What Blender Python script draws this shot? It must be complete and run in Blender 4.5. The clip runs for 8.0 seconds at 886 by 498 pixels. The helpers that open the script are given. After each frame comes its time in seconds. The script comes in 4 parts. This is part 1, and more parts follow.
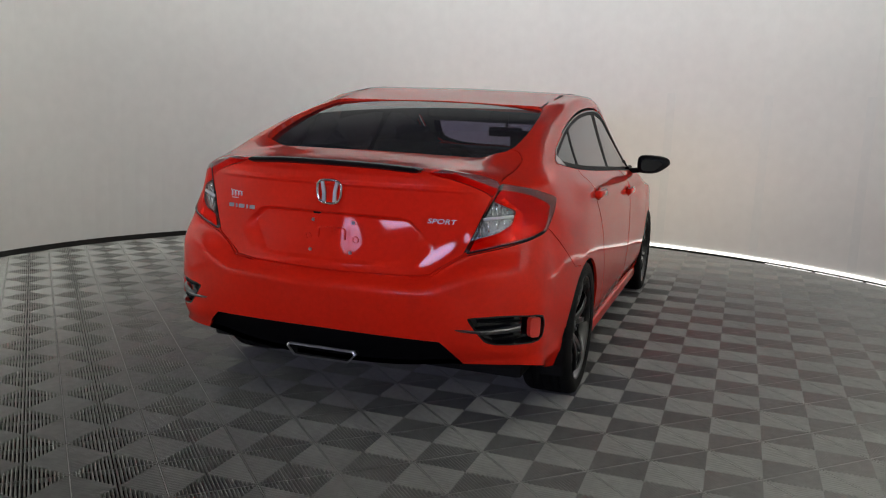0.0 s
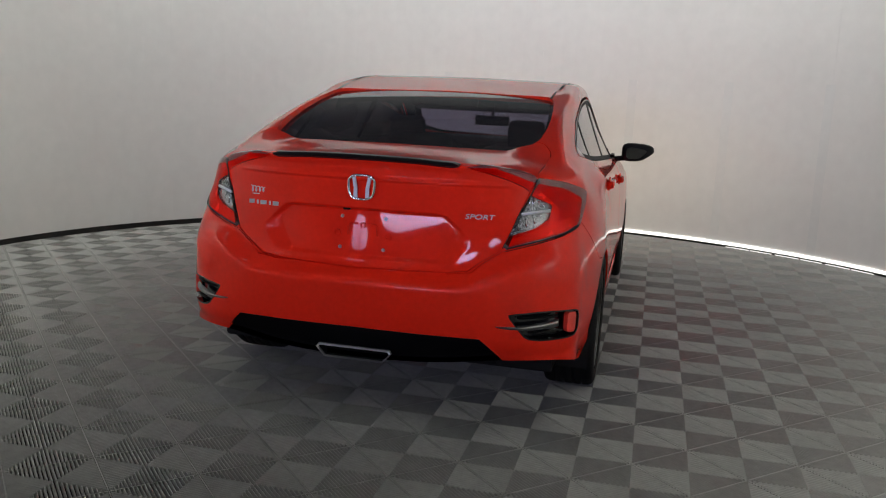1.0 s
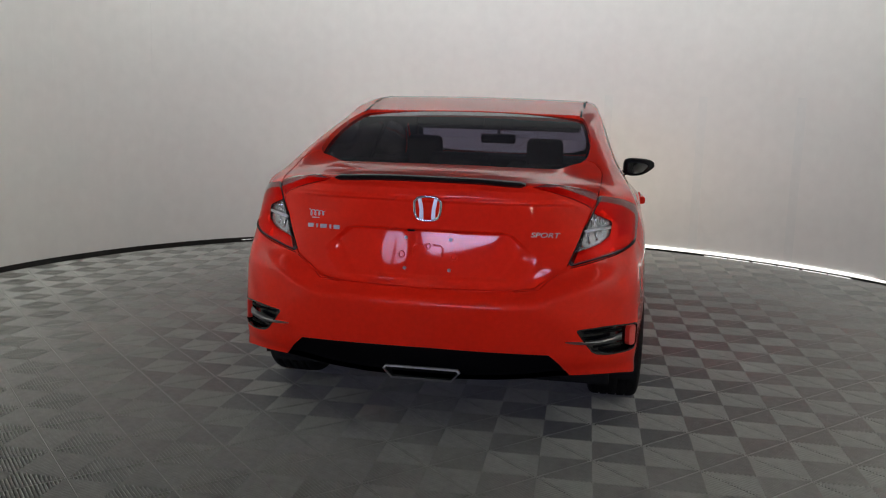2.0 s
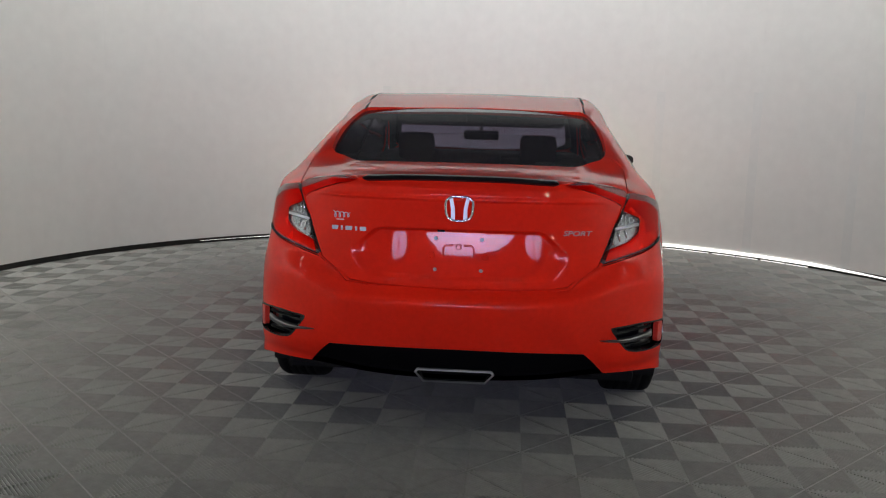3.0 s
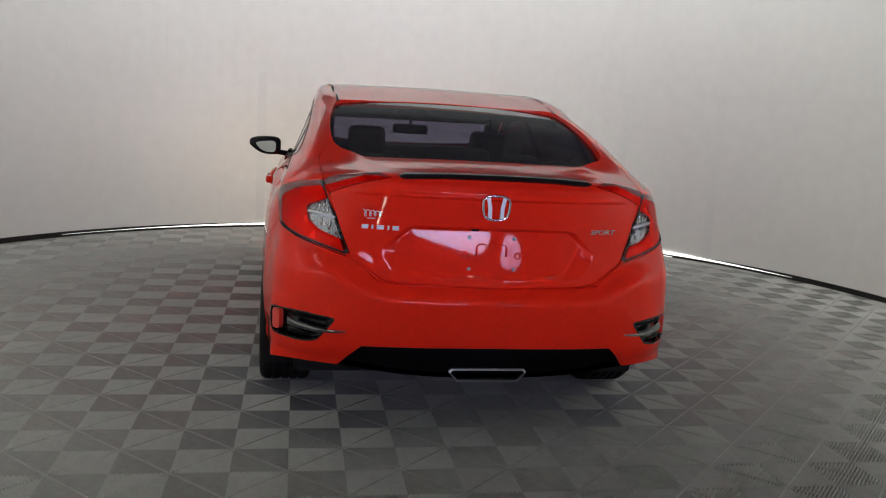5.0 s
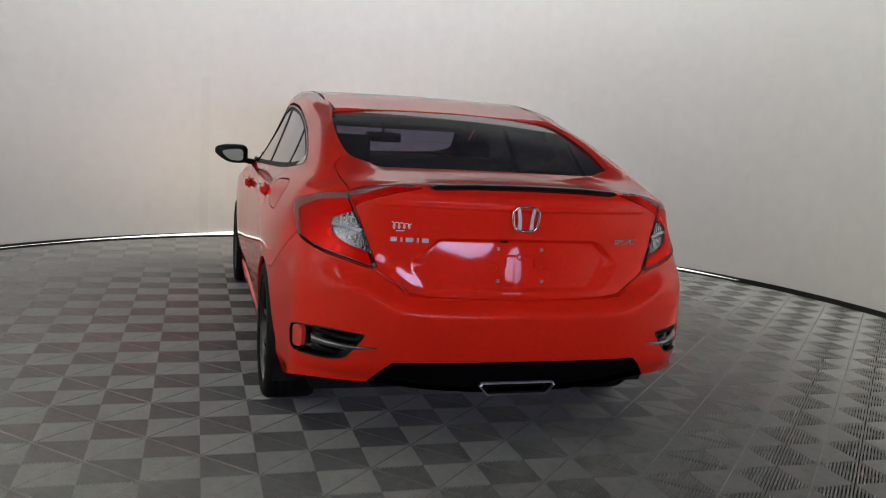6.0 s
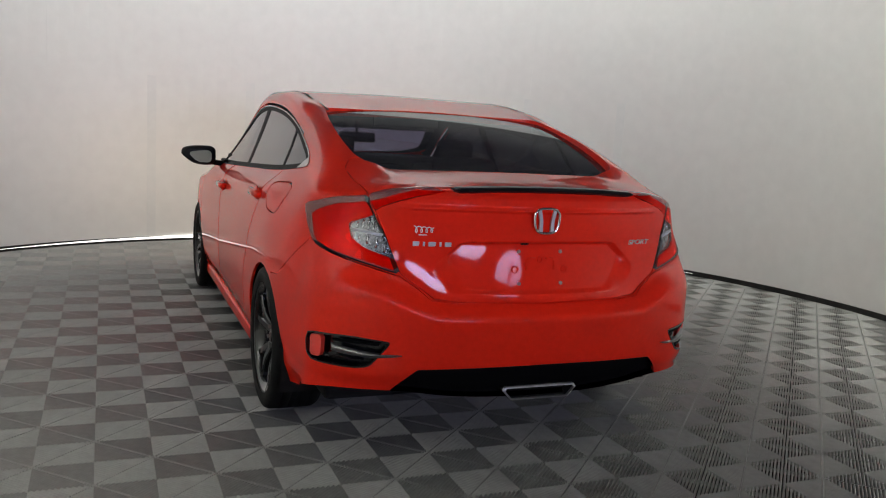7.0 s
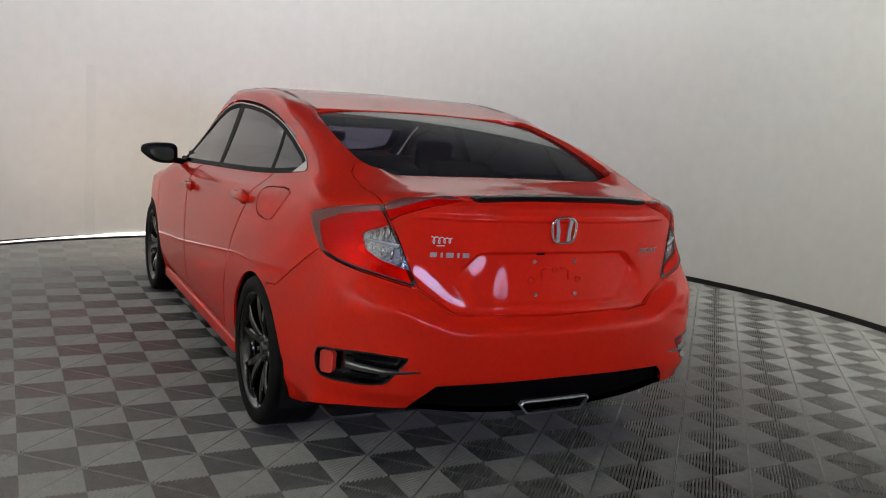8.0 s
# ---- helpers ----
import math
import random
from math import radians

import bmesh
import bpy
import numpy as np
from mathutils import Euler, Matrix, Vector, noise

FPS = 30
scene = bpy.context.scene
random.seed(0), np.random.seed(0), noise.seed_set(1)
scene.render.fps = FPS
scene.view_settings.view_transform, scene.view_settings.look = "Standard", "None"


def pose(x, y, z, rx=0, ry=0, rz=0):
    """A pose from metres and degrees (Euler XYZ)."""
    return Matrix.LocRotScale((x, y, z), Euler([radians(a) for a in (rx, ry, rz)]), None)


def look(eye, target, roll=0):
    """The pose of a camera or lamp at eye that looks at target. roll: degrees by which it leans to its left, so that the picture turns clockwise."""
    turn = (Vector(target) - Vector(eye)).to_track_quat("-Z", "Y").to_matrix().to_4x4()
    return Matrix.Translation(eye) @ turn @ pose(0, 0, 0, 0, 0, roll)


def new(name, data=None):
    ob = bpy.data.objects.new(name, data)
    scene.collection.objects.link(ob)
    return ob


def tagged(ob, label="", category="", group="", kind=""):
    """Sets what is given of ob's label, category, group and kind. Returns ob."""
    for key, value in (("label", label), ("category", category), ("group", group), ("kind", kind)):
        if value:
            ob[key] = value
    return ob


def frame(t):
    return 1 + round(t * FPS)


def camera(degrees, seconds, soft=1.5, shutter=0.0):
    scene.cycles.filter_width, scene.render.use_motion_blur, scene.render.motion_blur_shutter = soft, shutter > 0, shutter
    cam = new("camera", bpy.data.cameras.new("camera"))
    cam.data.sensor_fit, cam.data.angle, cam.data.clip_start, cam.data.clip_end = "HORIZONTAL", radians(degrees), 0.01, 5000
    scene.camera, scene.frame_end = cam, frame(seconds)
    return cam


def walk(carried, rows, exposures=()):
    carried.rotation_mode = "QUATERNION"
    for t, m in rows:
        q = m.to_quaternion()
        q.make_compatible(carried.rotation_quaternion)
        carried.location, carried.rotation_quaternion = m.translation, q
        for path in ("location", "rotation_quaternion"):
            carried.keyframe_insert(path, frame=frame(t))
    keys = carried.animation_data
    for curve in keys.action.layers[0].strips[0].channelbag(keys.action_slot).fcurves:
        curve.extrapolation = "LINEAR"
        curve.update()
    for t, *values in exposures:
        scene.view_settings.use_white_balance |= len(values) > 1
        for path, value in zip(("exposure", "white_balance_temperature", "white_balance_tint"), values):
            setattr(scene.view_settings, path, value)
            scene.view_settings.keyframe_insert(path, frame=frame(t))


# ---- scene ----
cam = camera(55.3, 8.0, soft=1.1)
PATH = [
    (0, (1.547, -3.545, 1.296), (0.901, -1.679, 0.978), 2.7),
    (0.5, (1.306, -3.568, 1.316), (0.72, -1.688, 0.967), 2.3),
    (1, (1.101, -3.61, 1.317), (0.633, -1.697, 0.967), 2.7),
    (1.5, (0.849, -3.688, 1.31), (0.453, -1.755, 0.979), 2.2),
    (2, (0.61, -3.754, 1.322), (0.288, -1.804, 1.013), 1.8),
    (3.5, (-0.061, -3.744, 1.328), (-0.087, -1.771, 1.002), 1.7),
    (4, (-0.334, -3.749, 1.359), (-0.224, -1.781, 1.025), 2.2),
    (4.5, (-0.55, -3.732, 1.343), (-0.31, -1.774, 1.013), 2.8),
    (6, (-1.202, -3.503, 1.314), (-0.637, -1.608, 1.016), 3.6),
    (6.5, (-1.417, -3.424, 1.318), (-0.734, -1.566, 1.036), 3.0),
    (7, (-1.546, -3.32, 1.31), (-0.801, -1.488, 1.015), 3.3),
    (7.5, (-1.718, -3.161, 1.329), (-0.871, -1.374, 1.025), 3.6),
    (8, (-1.82, -3.055, 1.344), (-0.9, -1.305, 1.038), 4.0),
]
walk(cam, [(t, look(eye, target, roll)) for t, eye, target, roll in PATH],
     exposures=[(0, 0.21), (2.0, 0.20), (3.5, 0.32), (8.0, 0.34)])

# ---- light ----
world = bpy.data.worlds.new("world")
scene.world = world
world.use_nodes = True
world.node_tree.nodes["Background"].inputs[0].default_value = (0.8, 0.85, 1.0, 1)
world.node_tree.nodes["Background"].inputs[1].default_value = 0.05

ROOM_X, ROOM_Y, ROOM_R = 0.05, 1.55, 3.98
CEILING_Z = 5.0
WALL_Z = 3.5


def area_lamp(name, m, sx, sy, watts, colour=(1, 1, 1)):
    data = bpy.data.lights.new(name, "AREA")
    data.shape, data.size, data.size_y, data.energy, data.color = "RECTANGLE", sx, sy, watts, colour
    ob = new(name, data)
    ob.matrix_world = m
    return ob


WARM_WHITE = (0.98, 1.0, 0.925)


def fill_lamp(name, x, y, dx, dy, watts):
    """Added, unseen narrow lamp under the ceiling, turned to the wall that lies in the direction dx, dy."""
    lamp = area_lamp(name, look((x, y, 4.75), (x + 1.3 * dx, y + 1.3 * dy, 2.15)), 1.2, 0.2, watts, WARM_WHITE)
    lamp.data.spread = radians(106)


# added fill lamps, out of view, that brighten the round wall and its straight ends
for k in range(9):
    a = radians(-88 + 22 * k)
    fill_lamp("wall_fill", ROOM_X + (ROOM_R - 1.3) * math.sin(a), ROOM_Y + (ROOM_R - 1.3) * math.cos(a), math.sin(a), math.cos(a), 11 if 0 < k < 8 else 8)
for sg in (-1, 1):
    for ly, watts in ((-0.3, 30), (-2.1, 43), (-4.0, 16)):
        fill_lamp("side_fill", ROOM_X + sg * 2.55, ly, sg, 0, watts)
# daylight of the doorway and the windows behind the camera
def daylight(name, x, z, sx, sy, watts):
    lamp = area_lamp(name, look((x, -6.95, z), (x * 0.6, 0, z + 1.8)), sx, sy, watts, (0.62, 0.65, 1.0))
    lamp.data.shape, lamp.data.spread = "ELLIPSE", radians(66)


daylight("doorway_daylight", 0.0, 1.62, 3.0, 0.8, 31)
for sg in (-1, 1):
    daylight("window_daylight", sg * 2.35, 1.95, 0.7, 0.7, 5.2)
    # small bright lamp low on the back wall, and downlights behind the car
    area_lamp("wall_spot", look((sg * 3.0, -6.9, 0.45), (sg * 1.0, 0, 0.9)), 0.13, 0.13, 1.2, (1.0, 0.93, 0.82))
    for lx, ly in ((0.7, -1.9), (2.1, -1.6), (2.0, -3.6)):
        area_lamp("downlight", pose(sg * lx, ly, 4.9), 0.08, 0.08, 0.35, WARM_WHITE)
# two lit panels under the ceiling behind the camera
for lx in (-1.0, 1.0):
    area_lamp("ceiling_panel", pose(lx, -4.6, 4.85), 1.5, 0.14, 3, WARM_WHITE)
# the car's own lit headlamps
for lx in (-0.6, 0.6):
    area_lamp("headlamp_beam", look((lx * 1.05, 4.05, 0.68), (lx * 1.9, 5.4, 0.95)), 0.2, 0.08, 3.5, (1.0, 0.84, 0.64))


# ---- materials ----
def material(name, colour, rough=0.5, metal=0.0, coat=0.0, grain=0.0, grain_scale=60.0, bump=0.0, bump_scale=200.0, spec=0.5, two=None):
    m = bpy.data.materials.new(name)
    m.use_nodes = True
    nt = m.node_tree
    b = nt.nodes["Principled BSDF"]
    b.inputs["Roughness"].default_value = rough
    b.inputs["Metallic"].default_value = metal
    b.inputs["Coat Weight"].default_value = coat
    b.inputs["Coat Roughness"].default_value = 0.035
    b.inputs["Specular IOR Level"].default_value = spec
    b.inputs["Base Color"].default_value = (*colour, 1)
    tc = nt.nodes.new("ShaderNodeTexCoord")
    if grain:
        n1 = nt.nodes.new("ShaderNodeTexNoise")
        n1.inputs["Scale"].default_value, n1.inputs["Detail"].default_value = grain_scale, 4
        n2 = nt.nodes.new("ShaderNodeTexNoise")
        n2.inputs["Scale"].default_value, n2.inputs["Detail"].default_value = grain_scale / 18, 3
        add = nt.nodes.new("ShaderNodeMath")
        add.operation = "ADD"
        ramp = nt.nodes.new("ShaderNodeMapRange")
        ramp.inputs["From Min"].default_value, ramp.inputs["From Max"].default_value = 0.7, 1.3
        mix = nt.nodes.new("ShaderNodeMix")
        mix.data_type = "RGBA"
        mix.inputs[6].default_value = (*[c * (1 - grain) for c in colour], 1)
        mix.inputs[7].default_value = (*(two or [min(1, c * (1 + grain)) for c in colour]), 1)
        for n in (n1, n2):
            nt.links.new(tc.outputs["Object"], n.inputs["Vector"])
        nt.links.new(n1.outputs["Fac"], add.inputs[0])
        nt.links.new(n2.outputs["Fac"], add.inputs[1])
        nt.links.new(add.outputs[0], ramp.inputs["Value"])
        nt.links.new(ramp.outputs[0], mix.inputs[0])
        nt.links.new(mix.outputs[2], b.inputs["Base Color"])
        rr = nt.nodes.new("ShaderNodeMapRange")
        rr.inputs["To Min"].default_value, rr.inputs["To Max"].default_value = max(0, rough - 0.06), min(1, rough + 0.08)
        nt.links.new(n2.outputs["Fac"], rr.inputs["Value"])
        nt.links.new(rr.outputs[0], b.inputs["Roughness"])
    if bump:
        nb = nt.nodes.new("ShaderNodeTexNoise")
        nb.inputs["Scale"].default_value, nb.inputs["Detail"].default_value = bump_scale, 3
        bp = nt.nodes.new("ShaderNodeBump")
        bp.inputs["Strength"].default_value, bp.inputs["Distance"].default_value = bump, 0.002
        nt.links.new(tc.outputs["Object"], nb.inputs["Vector"])
        nt.links.new(nb.outputs["Fac"], bp.inputs["Height"])
        nt.links.new(bp.outputs[0], b.inputs["Normal"])
    return m


def clear_material(name, tint, gloss=0.02, strength=1.0, veil=0.0):
    """Thin tinted pane: see-through colour, a grey film standing in for soft reflected haze, plus mirror gloss that
    grows at a glance.
    """
    m = bpy.data.materials.new(name)
    m.use_nodes = True
    nt = m.node_tree
    nt.nodes.remove(nt.nodes["Principled BSDF"])
    tr, gl = nt.nodes.new("ShaderNodeBsdfTransparent"), nt.nodes.new("ShaderNodeBsdfGlossy")
    lw, mx = nt.nodes.new("ShaderNodeLayerWeight"), nt.nodes.new("ShaderNodeMixShader")
    lw.inputs["Blend"].default_value = 0.5
    tr.inputs["Color"].default_value = (*tint, 1)
    gl.inputs["Roughness"].default_value = gloss
    power, scale = nt.nodes.new("ShaderNodeMath"), nt.nodes.new("ShaderNodeMath")
    power.operation, scale.operation = "POWER", "MULTIPLY_ADD"
    power.inputs[1].default_value = 5.0
    scale.inputs[1].default_value, scale.inputs[2].default_value = 0.96 * strength, 0.04 * strength
    nt.links.new(lw.outputs["Facing"], power.inputs[0])
    nt.links.new(power.outputs[0], scale.inputs[0])
    nt.links.new(scale.outputs[0], mx.inputs[0])
    # even grey diffuse film: reflected haze put into the pane's colour
    film, haze = nt.nodes.new("ShaderNodeMixShader"), nt.nodes.new("ShaderNodeBsdfDiffuse")
    film.inputs[0].default_value = veil
    haze.inputs["Color"].default_value = (0.5, 0.47, 0.47, 1)
    nt.links.new(tr.outputs[0], film.inputs[1])
    nt.links.new(haze.outputs[0], film.inputs[2])
    nt.links.new(film.outputs[0], mx.inputs[1])
    nt.links.new(gl.outputs[0], mx.inputs[2])
    nt.links.new(mx.outputs[0], nt.nodes["Material Output"].inputs["Surface"])
    return m


def glow(name, colour, strength):
    m = bpy.data.materials.new(name)
    m.use_nodes = True
    b = m.node_tree.nodes["Principled BSDF"]
    b.inputs["Base Color"].default_value = (*colour, 1)
    b.inputs["Emission Color"].default_value = (*colour, 1)
    b.inputs["Emission Strength"].default_value = strength
    return m


PAINT = material("red_paint", (0.93, 0.026, 0.010), rough=0.45, coat=0.85, grain=0.05, grain_scale=900, spec=0.02)
PAINT.node_tree.nodes["Principled BSDF"].inputs["Coat IOR"].default_value = 1.39
BLACK = material("black_plastic", (0.003, 0.003, 0.0035), rough=0.55, grain=0.2, grain_scale=300, bump=0.15, bump_scale=900, spec=0.12)
SPOILER_BLACK = material("spoiler_black", (0.006, 0.006, 0.007), rough=0.35, grain=0.1, grain_scale=200, spec=0.3)
GLOSS_BLACK = material("gloss_black", (0.006, 0.006, 0.007), rough=0.12, coat=0.6, grain=0.1, grain_scale=200)
DARK = material("dark_void", (0.004, 0.004, 0.004), rough=0.9, grain=0.2)
RUBBER = material("tyre_rubber", (0.007, 0.007, 0.007), rough=0.75, grain=0.25, grain_scale=120, bump=0.3, bump_scale=500, spec=0.25)
CHROME = material("chrome", (0.82, 0.82, 0.83), rough=0.12, metal=1.0, grain=0.04, grain_scale=80)
CHROME_SOFT = material("brushed_chrome", (0.6, 0.6, 0.61), rough=0.32, metal=0.75, grain=0.04, grain_scale=80)
MIRROR = material("mirror_silver", (0.6, 0.61, 0.63), rough=0.03, metal=1.0)
EDGE_GREY = material("lamp_edge_grey", (0.03, 0.028, 0.028), rough=0.3, grain=0.2, grain_scale=120)
SATIN = material("satin_chrome", (0.5, 0.49, 0.48), rough=0.3, metal=1.0, grain=0.05, grain_scale=90)
SATIN_DARK = material("dark_satin_metal", (0.22, 0.22, 0.225), rough=0.3, metal=0.9, grain=0.1, grain_scale=90)
ALLOY_BLACK = material("black_alloy", (0.006, 0.006, 0.007), rough=0.1, coat=1.0, grain=0.2, grain_scale=60)
ALLOY_CUT = material("machined_alloy", (0.15, 0.15, 0.155), rough=0.28, metal=1.0, grain=0.15, grain_scale=100)
STEEL = material("brake_steel", (0.3, 0.29, 0.28), rough=0.4, metal=1.0, grain=0.2, grain_scale=50)
WHITE = material("white_sticker", (0.8, 0.8, 0.8), rough=0.4, grain=0.03)
CABIN = material("cabin_trim", (0.022, 0.021, 0.022), rough=0.8, grain=0.2, grain_scale=90, bump=0.3, bump_scale=400)
CLOTH = material("seat_cloth", (0.024, 0.023, 0.026), rough=0.95, grain=0.3, grain_scale=250, bump=0.4, bump_scale=700)
REAR_GLASS = clear_material("tinted_glass", (0.23, 0.22, 0.29), 0.01, 0.9, 0.06)
SIDE_GLASS = clear_material("side_glass", (0.10, 0.105, 0.10), 0.01, 1.2)
SCREEN_GLASS = clear_material("windscreen_glass", (0.58, 0.60, 0.72), 0.0, 0.6)
RED_LENS = clear_material("red_lens", (1.0, 0.20, 0.14), 0.03, 0.4)
CLEAR_LENS = clear_material("clear_lens", (0.92, 0.92, 0.92), 0.02, 0.6)
SMOKE_LENS = clear_material("smoked_lens", (0.55, 0.40, 0.38), 0.05, 1.2, 0.16)
LAMP_RED = material("lamp_red_reflector", (0.86, 0.022, 0.010), rough=0.22, metal=0.2, grain=0.35, grain_scale=70, bump=0.9, bump_scale=110)
LAMP_SILVER = material("lamp_silver_reflector", (0.42, 0.425, 0.45), rough=0.2, metal=0.9, grain=0.85, grain_scale=110, bump=1.0, bump_scale=140)
LAMP_ORANGE = material("lamp_orange_guide", (1.0, 0.09, 0.03), rough=0.25, metal=0.3, grain=0.1, grain_scale=200)
REFLECTOR = material("red_reflector", (0.95, 0.05, 0.03), rough=0.3, coat=0.6, grain=0.1, grain_scale=300, bump=0.4, bump_scale=600)
WALL = material("white_wall_paint", (0.72, 0.715, 0.70), rough=0.5, grain=0.035, grain_scale=9, bump=0.08, bump_scale=40)
WALL_STRIP = material("strip_paint", (0.69, 0.695, 0.685), rough=0.45, grain=0.03, grain_scale=14, bump=0.06, bump_scale=40)
CEIL = material("ceiling_paint", (0.13, 0.13, 0.132), rough=0.9, grain=0.03, grain_scale=10)
BASE_BLACK = material("black_baseboard", (0.006, 0.006, 0.006), rough=0.35, grain=0.2, grain_scale=30)
STRIP = glow("light_strip", (1.0, 0.98, 0.94), 1.0)
TILE = material("grey_floor_tile", (0.30, 0.298, 0.286), rough=0.36, grain=0.12, grain_scale=25, bump=0.1, bump_scale=300, spec=0.5)
SUBFLOOR = material("dark_subfloor", (0.012, 0.012, 0.012), rough=0.9, grain=0.3, grain_scale=20)


# ---- mesh helpers ----
def part(name, data, mat, parent=None, label="", smooth=False):
    """One mesh object from a bmesh or a mesh, under its thing."""
    if isinstance(data, bmesh.types.BMesh):
        me = bpy.data.meshes.new(name)
        data.to_mesh(me)
        data.free()
    else:
        me = data
    if smooth:
        me.polygons.foreach_set("use_smooth", [True] * len(me.polygons))
    if not me.materials:
        me.materials.append(mat)
    ob = new(name, me)
    if parent:
        ob.parent = parent
    if label:
        tagged(ob, label)
    return ob


def raw(name, verts, faces):
    me = bpy.data.meshes.new(name)
    me.from_pydata([tuple(v) for v in verts], [], [tuple(f) for f in faces])
    me.update()
    return me


def box(sx, sy, sz, at=(0, 0, 0), bevel=0.0, seg=2, m=None):
    bm = bmesh.new()
    bmesh.ops.create_cube(bm, size=1)
    bmesh.ops.scale(bm, vec=(sx, sy, sz), verts=bm.verts)
    if bevel:
        bmesh.ops.bevel(bm, geom=bm.edges[:], offset=bevel, segments=seg, affect="EDGES", profile=0.6)
    if m is not None:
        bmesh.ops.transform(bm, matrix=m, verts=bm.verts)
    bmesh.ops.translate(bm, vec=at, verts=bm.verts)
    return bm


def prism(poly, depth, bevel=0.0):
    """Outline in x, z, pushed along y from 0 to depth."""
    bm = bmesh.new()
    a = [bm.verts.new((x, 0, z)) for x, z in poly]
    b = [bm.verts.new((x, depth, z)) for x, z in poly]
    n = len(poly)
    bm.faces.new(a)
    bm.faces.new(b[::-1])
    for k in range(n):
        bm.faces.new((a[k], b[k], b[(k + 1) % n], a[(k + 1) % n]))
    bmesh.ops.recalc_face_normals(bm, faces=bm.faces)
    if bevel:
        bmesh.ops.bevel(bm, geom=bm.edges[:], offset=bevel, segments=2, affect="EDGES")
    return bm


def lathe(profile, n=48):
    """Ring about the x axis from a profile of (x, radius)."""
    v, f = [], []
    m = len(profile)
    for k in range(n):
        a = 2 * math.pi * k / n
        for x, r in profile:
            v.append((x, r * math.cos(a), r * math.sin(a)))
    for k in range(n):
        for j in range(m - 1):
            p, q = k * m + j, ((k + 1) % n) * m + j
            f.append((p, p + 1, q + 1, q))
    me = raw("ring", v, f)
    me.polygons.foreach_set("use_smooth", [True] * len(me.polygons))
    return me


def tube(points, radius, n=8, closed=False):
    pts = [Vector(p) for p in points]
    v, f = [], []
    cnt = len(pts)
    for k, p in enumerate(pts):
        if closed:
            d = pts[(k + 1) % cnt] - pts[k - 1]
        else:
            d = pts[min(k + 1, cnt - 1)] - pts[max(k - 1, 0)]
        d.normalize()
        up = Vector((0, 0, 1)) if abs(d.z) < 0.9 else Vector((0, 1, 0))
        s1 = d.cross(up).normalized()
        s2 = s1.cross(d)
        for j in range(n):
            a = 2 * math.pi * j / n
            v.append(p + radius * (math.cos(a) * s1 + math.sin(a) * s2))
    for k in range(cnt if closed else cnt - 1):
        for j in range(n):
            a, b = k * n, ((k + 1) % cnt) * n
            f.append((a + j, a + (j + 1) % n, b + (j + 1) % n, b + j))
    if not closed:
        f.append(tuple(range(n))[::-1])
        f.append(tuple((cnt - 1) * n + j for j in range(n)))
    me = raw("tube", v, f)
    me.polygons.foreach_set("use_smooth", [True] * len(me.polygons))
    return me


# ---- room ----
def arc_points(a0, a1, r, n):
    return [(ROOM_X + r * math.sin(a), ROOM_Y + r * math.cos(a)) for a in np.linspace(a0, a1, n)]


def wall_line():
    """Plan of the round wall with its straight wings, seen from inside, clockwise."""
    arc = arc_points(radians(-104), radians(104), ROOM_R, 107)
    (lx, ly), (rx, ry) = arc[0], arc[-1]
    return [(lx, -7.0)] + arc + [(rx, -7.0)]


def upright_band(line, z0, z1, thick, closed=False):
    """Wall of that thickness standing on a plan line, thickness to the outside."""
    n = len(line)
    pts = [Vector((x, y, 0)) for x, y in line]
    out = []
    for k, p in enumerate(pts):
        a = pts[k - 1] if (k or closed) else p
        b = pts[(k + 1) % n] if (k < n - 1 or closed) else p
        d = (b - a).normalized()
        out.append(Vector((-d.y, d.x, 0)) * thick)
    v, f = [], []
    for p, o in zip(pts, out):
        v += [p + Vector((0, 0, z0)), p + Vector((0, 0, z1)), p + o + Vector((0, 0, z1)), p + o + Vector((0, 0, z0))]
    for k in range(n if closed else n - 1):
        a, b = 4 * k, 4 * ((k + 1) % n)
        for j in range(4):
            f.append((a + j, a + (j + 1) % 4, b + (j + 1) % 4, b + j))
    if not closed:
        f += [(3, 2, 1, 0), tuple(4 * (n - 1) + j for j in range(4))]
    return v, f


LINE = wall_line()
wall = part("wall_round", raw("wall_round", *upright_band(LINE, 0.045, WALL_Z, 0.12)), WALL, smooth=False)
tagged(wall, "smooth light grey-white curved studio wall", "wall", kind="structure")
# unseen dark band, added to darken what roof and glass reflect
upper = part("wall_upper", raw("wall_upper", *upright_band(LINE, WALL_Z, CEILING_Z, 0.12)), CEIL)
tagged(upper, "added dark band over the white studio wall, out of view", "wall", kind="structure")


def wall_joint_rings():
    """Joints between the sheets: one level joint, thin uprights above it and wider cover strips below."""
    part("wall_joint", raw("wall_joint", *upright_band(arc_points(radians(-103), radians(103), ROOM_R - 0.0015, 105), 1.606, 1.618, 0.0025)), WALL, wall)
    for k in range(15):
        a = radians(-101 + 14 * k)
        part("wall_joint", raw("wall_joint", *upright_band(arc_points(a, a + 0.004, ROOM_R - 0.0015, 2), 1.621, WALL_Z, 0.003)), WALL, wall)
        if -25 < -101 + 14 * k < 60:
            part("cover_strip", raw("cover_strip", *upright_band(arc_points(a - 0.011, a + 0.011, ROOM_R - 0.001, 3), 0.052, 1.599, 0.0025)), WALL_STRIP, wall)


wall_joint_rings()
wall_back = part("wall_back", box(12, 0.15, CEILING_Z, (0, -7.1, CEILING_Z / 2)), CEIL)
tagged(wall_back, "plain dark grey wall behind the camera", "wall", kind="structure")
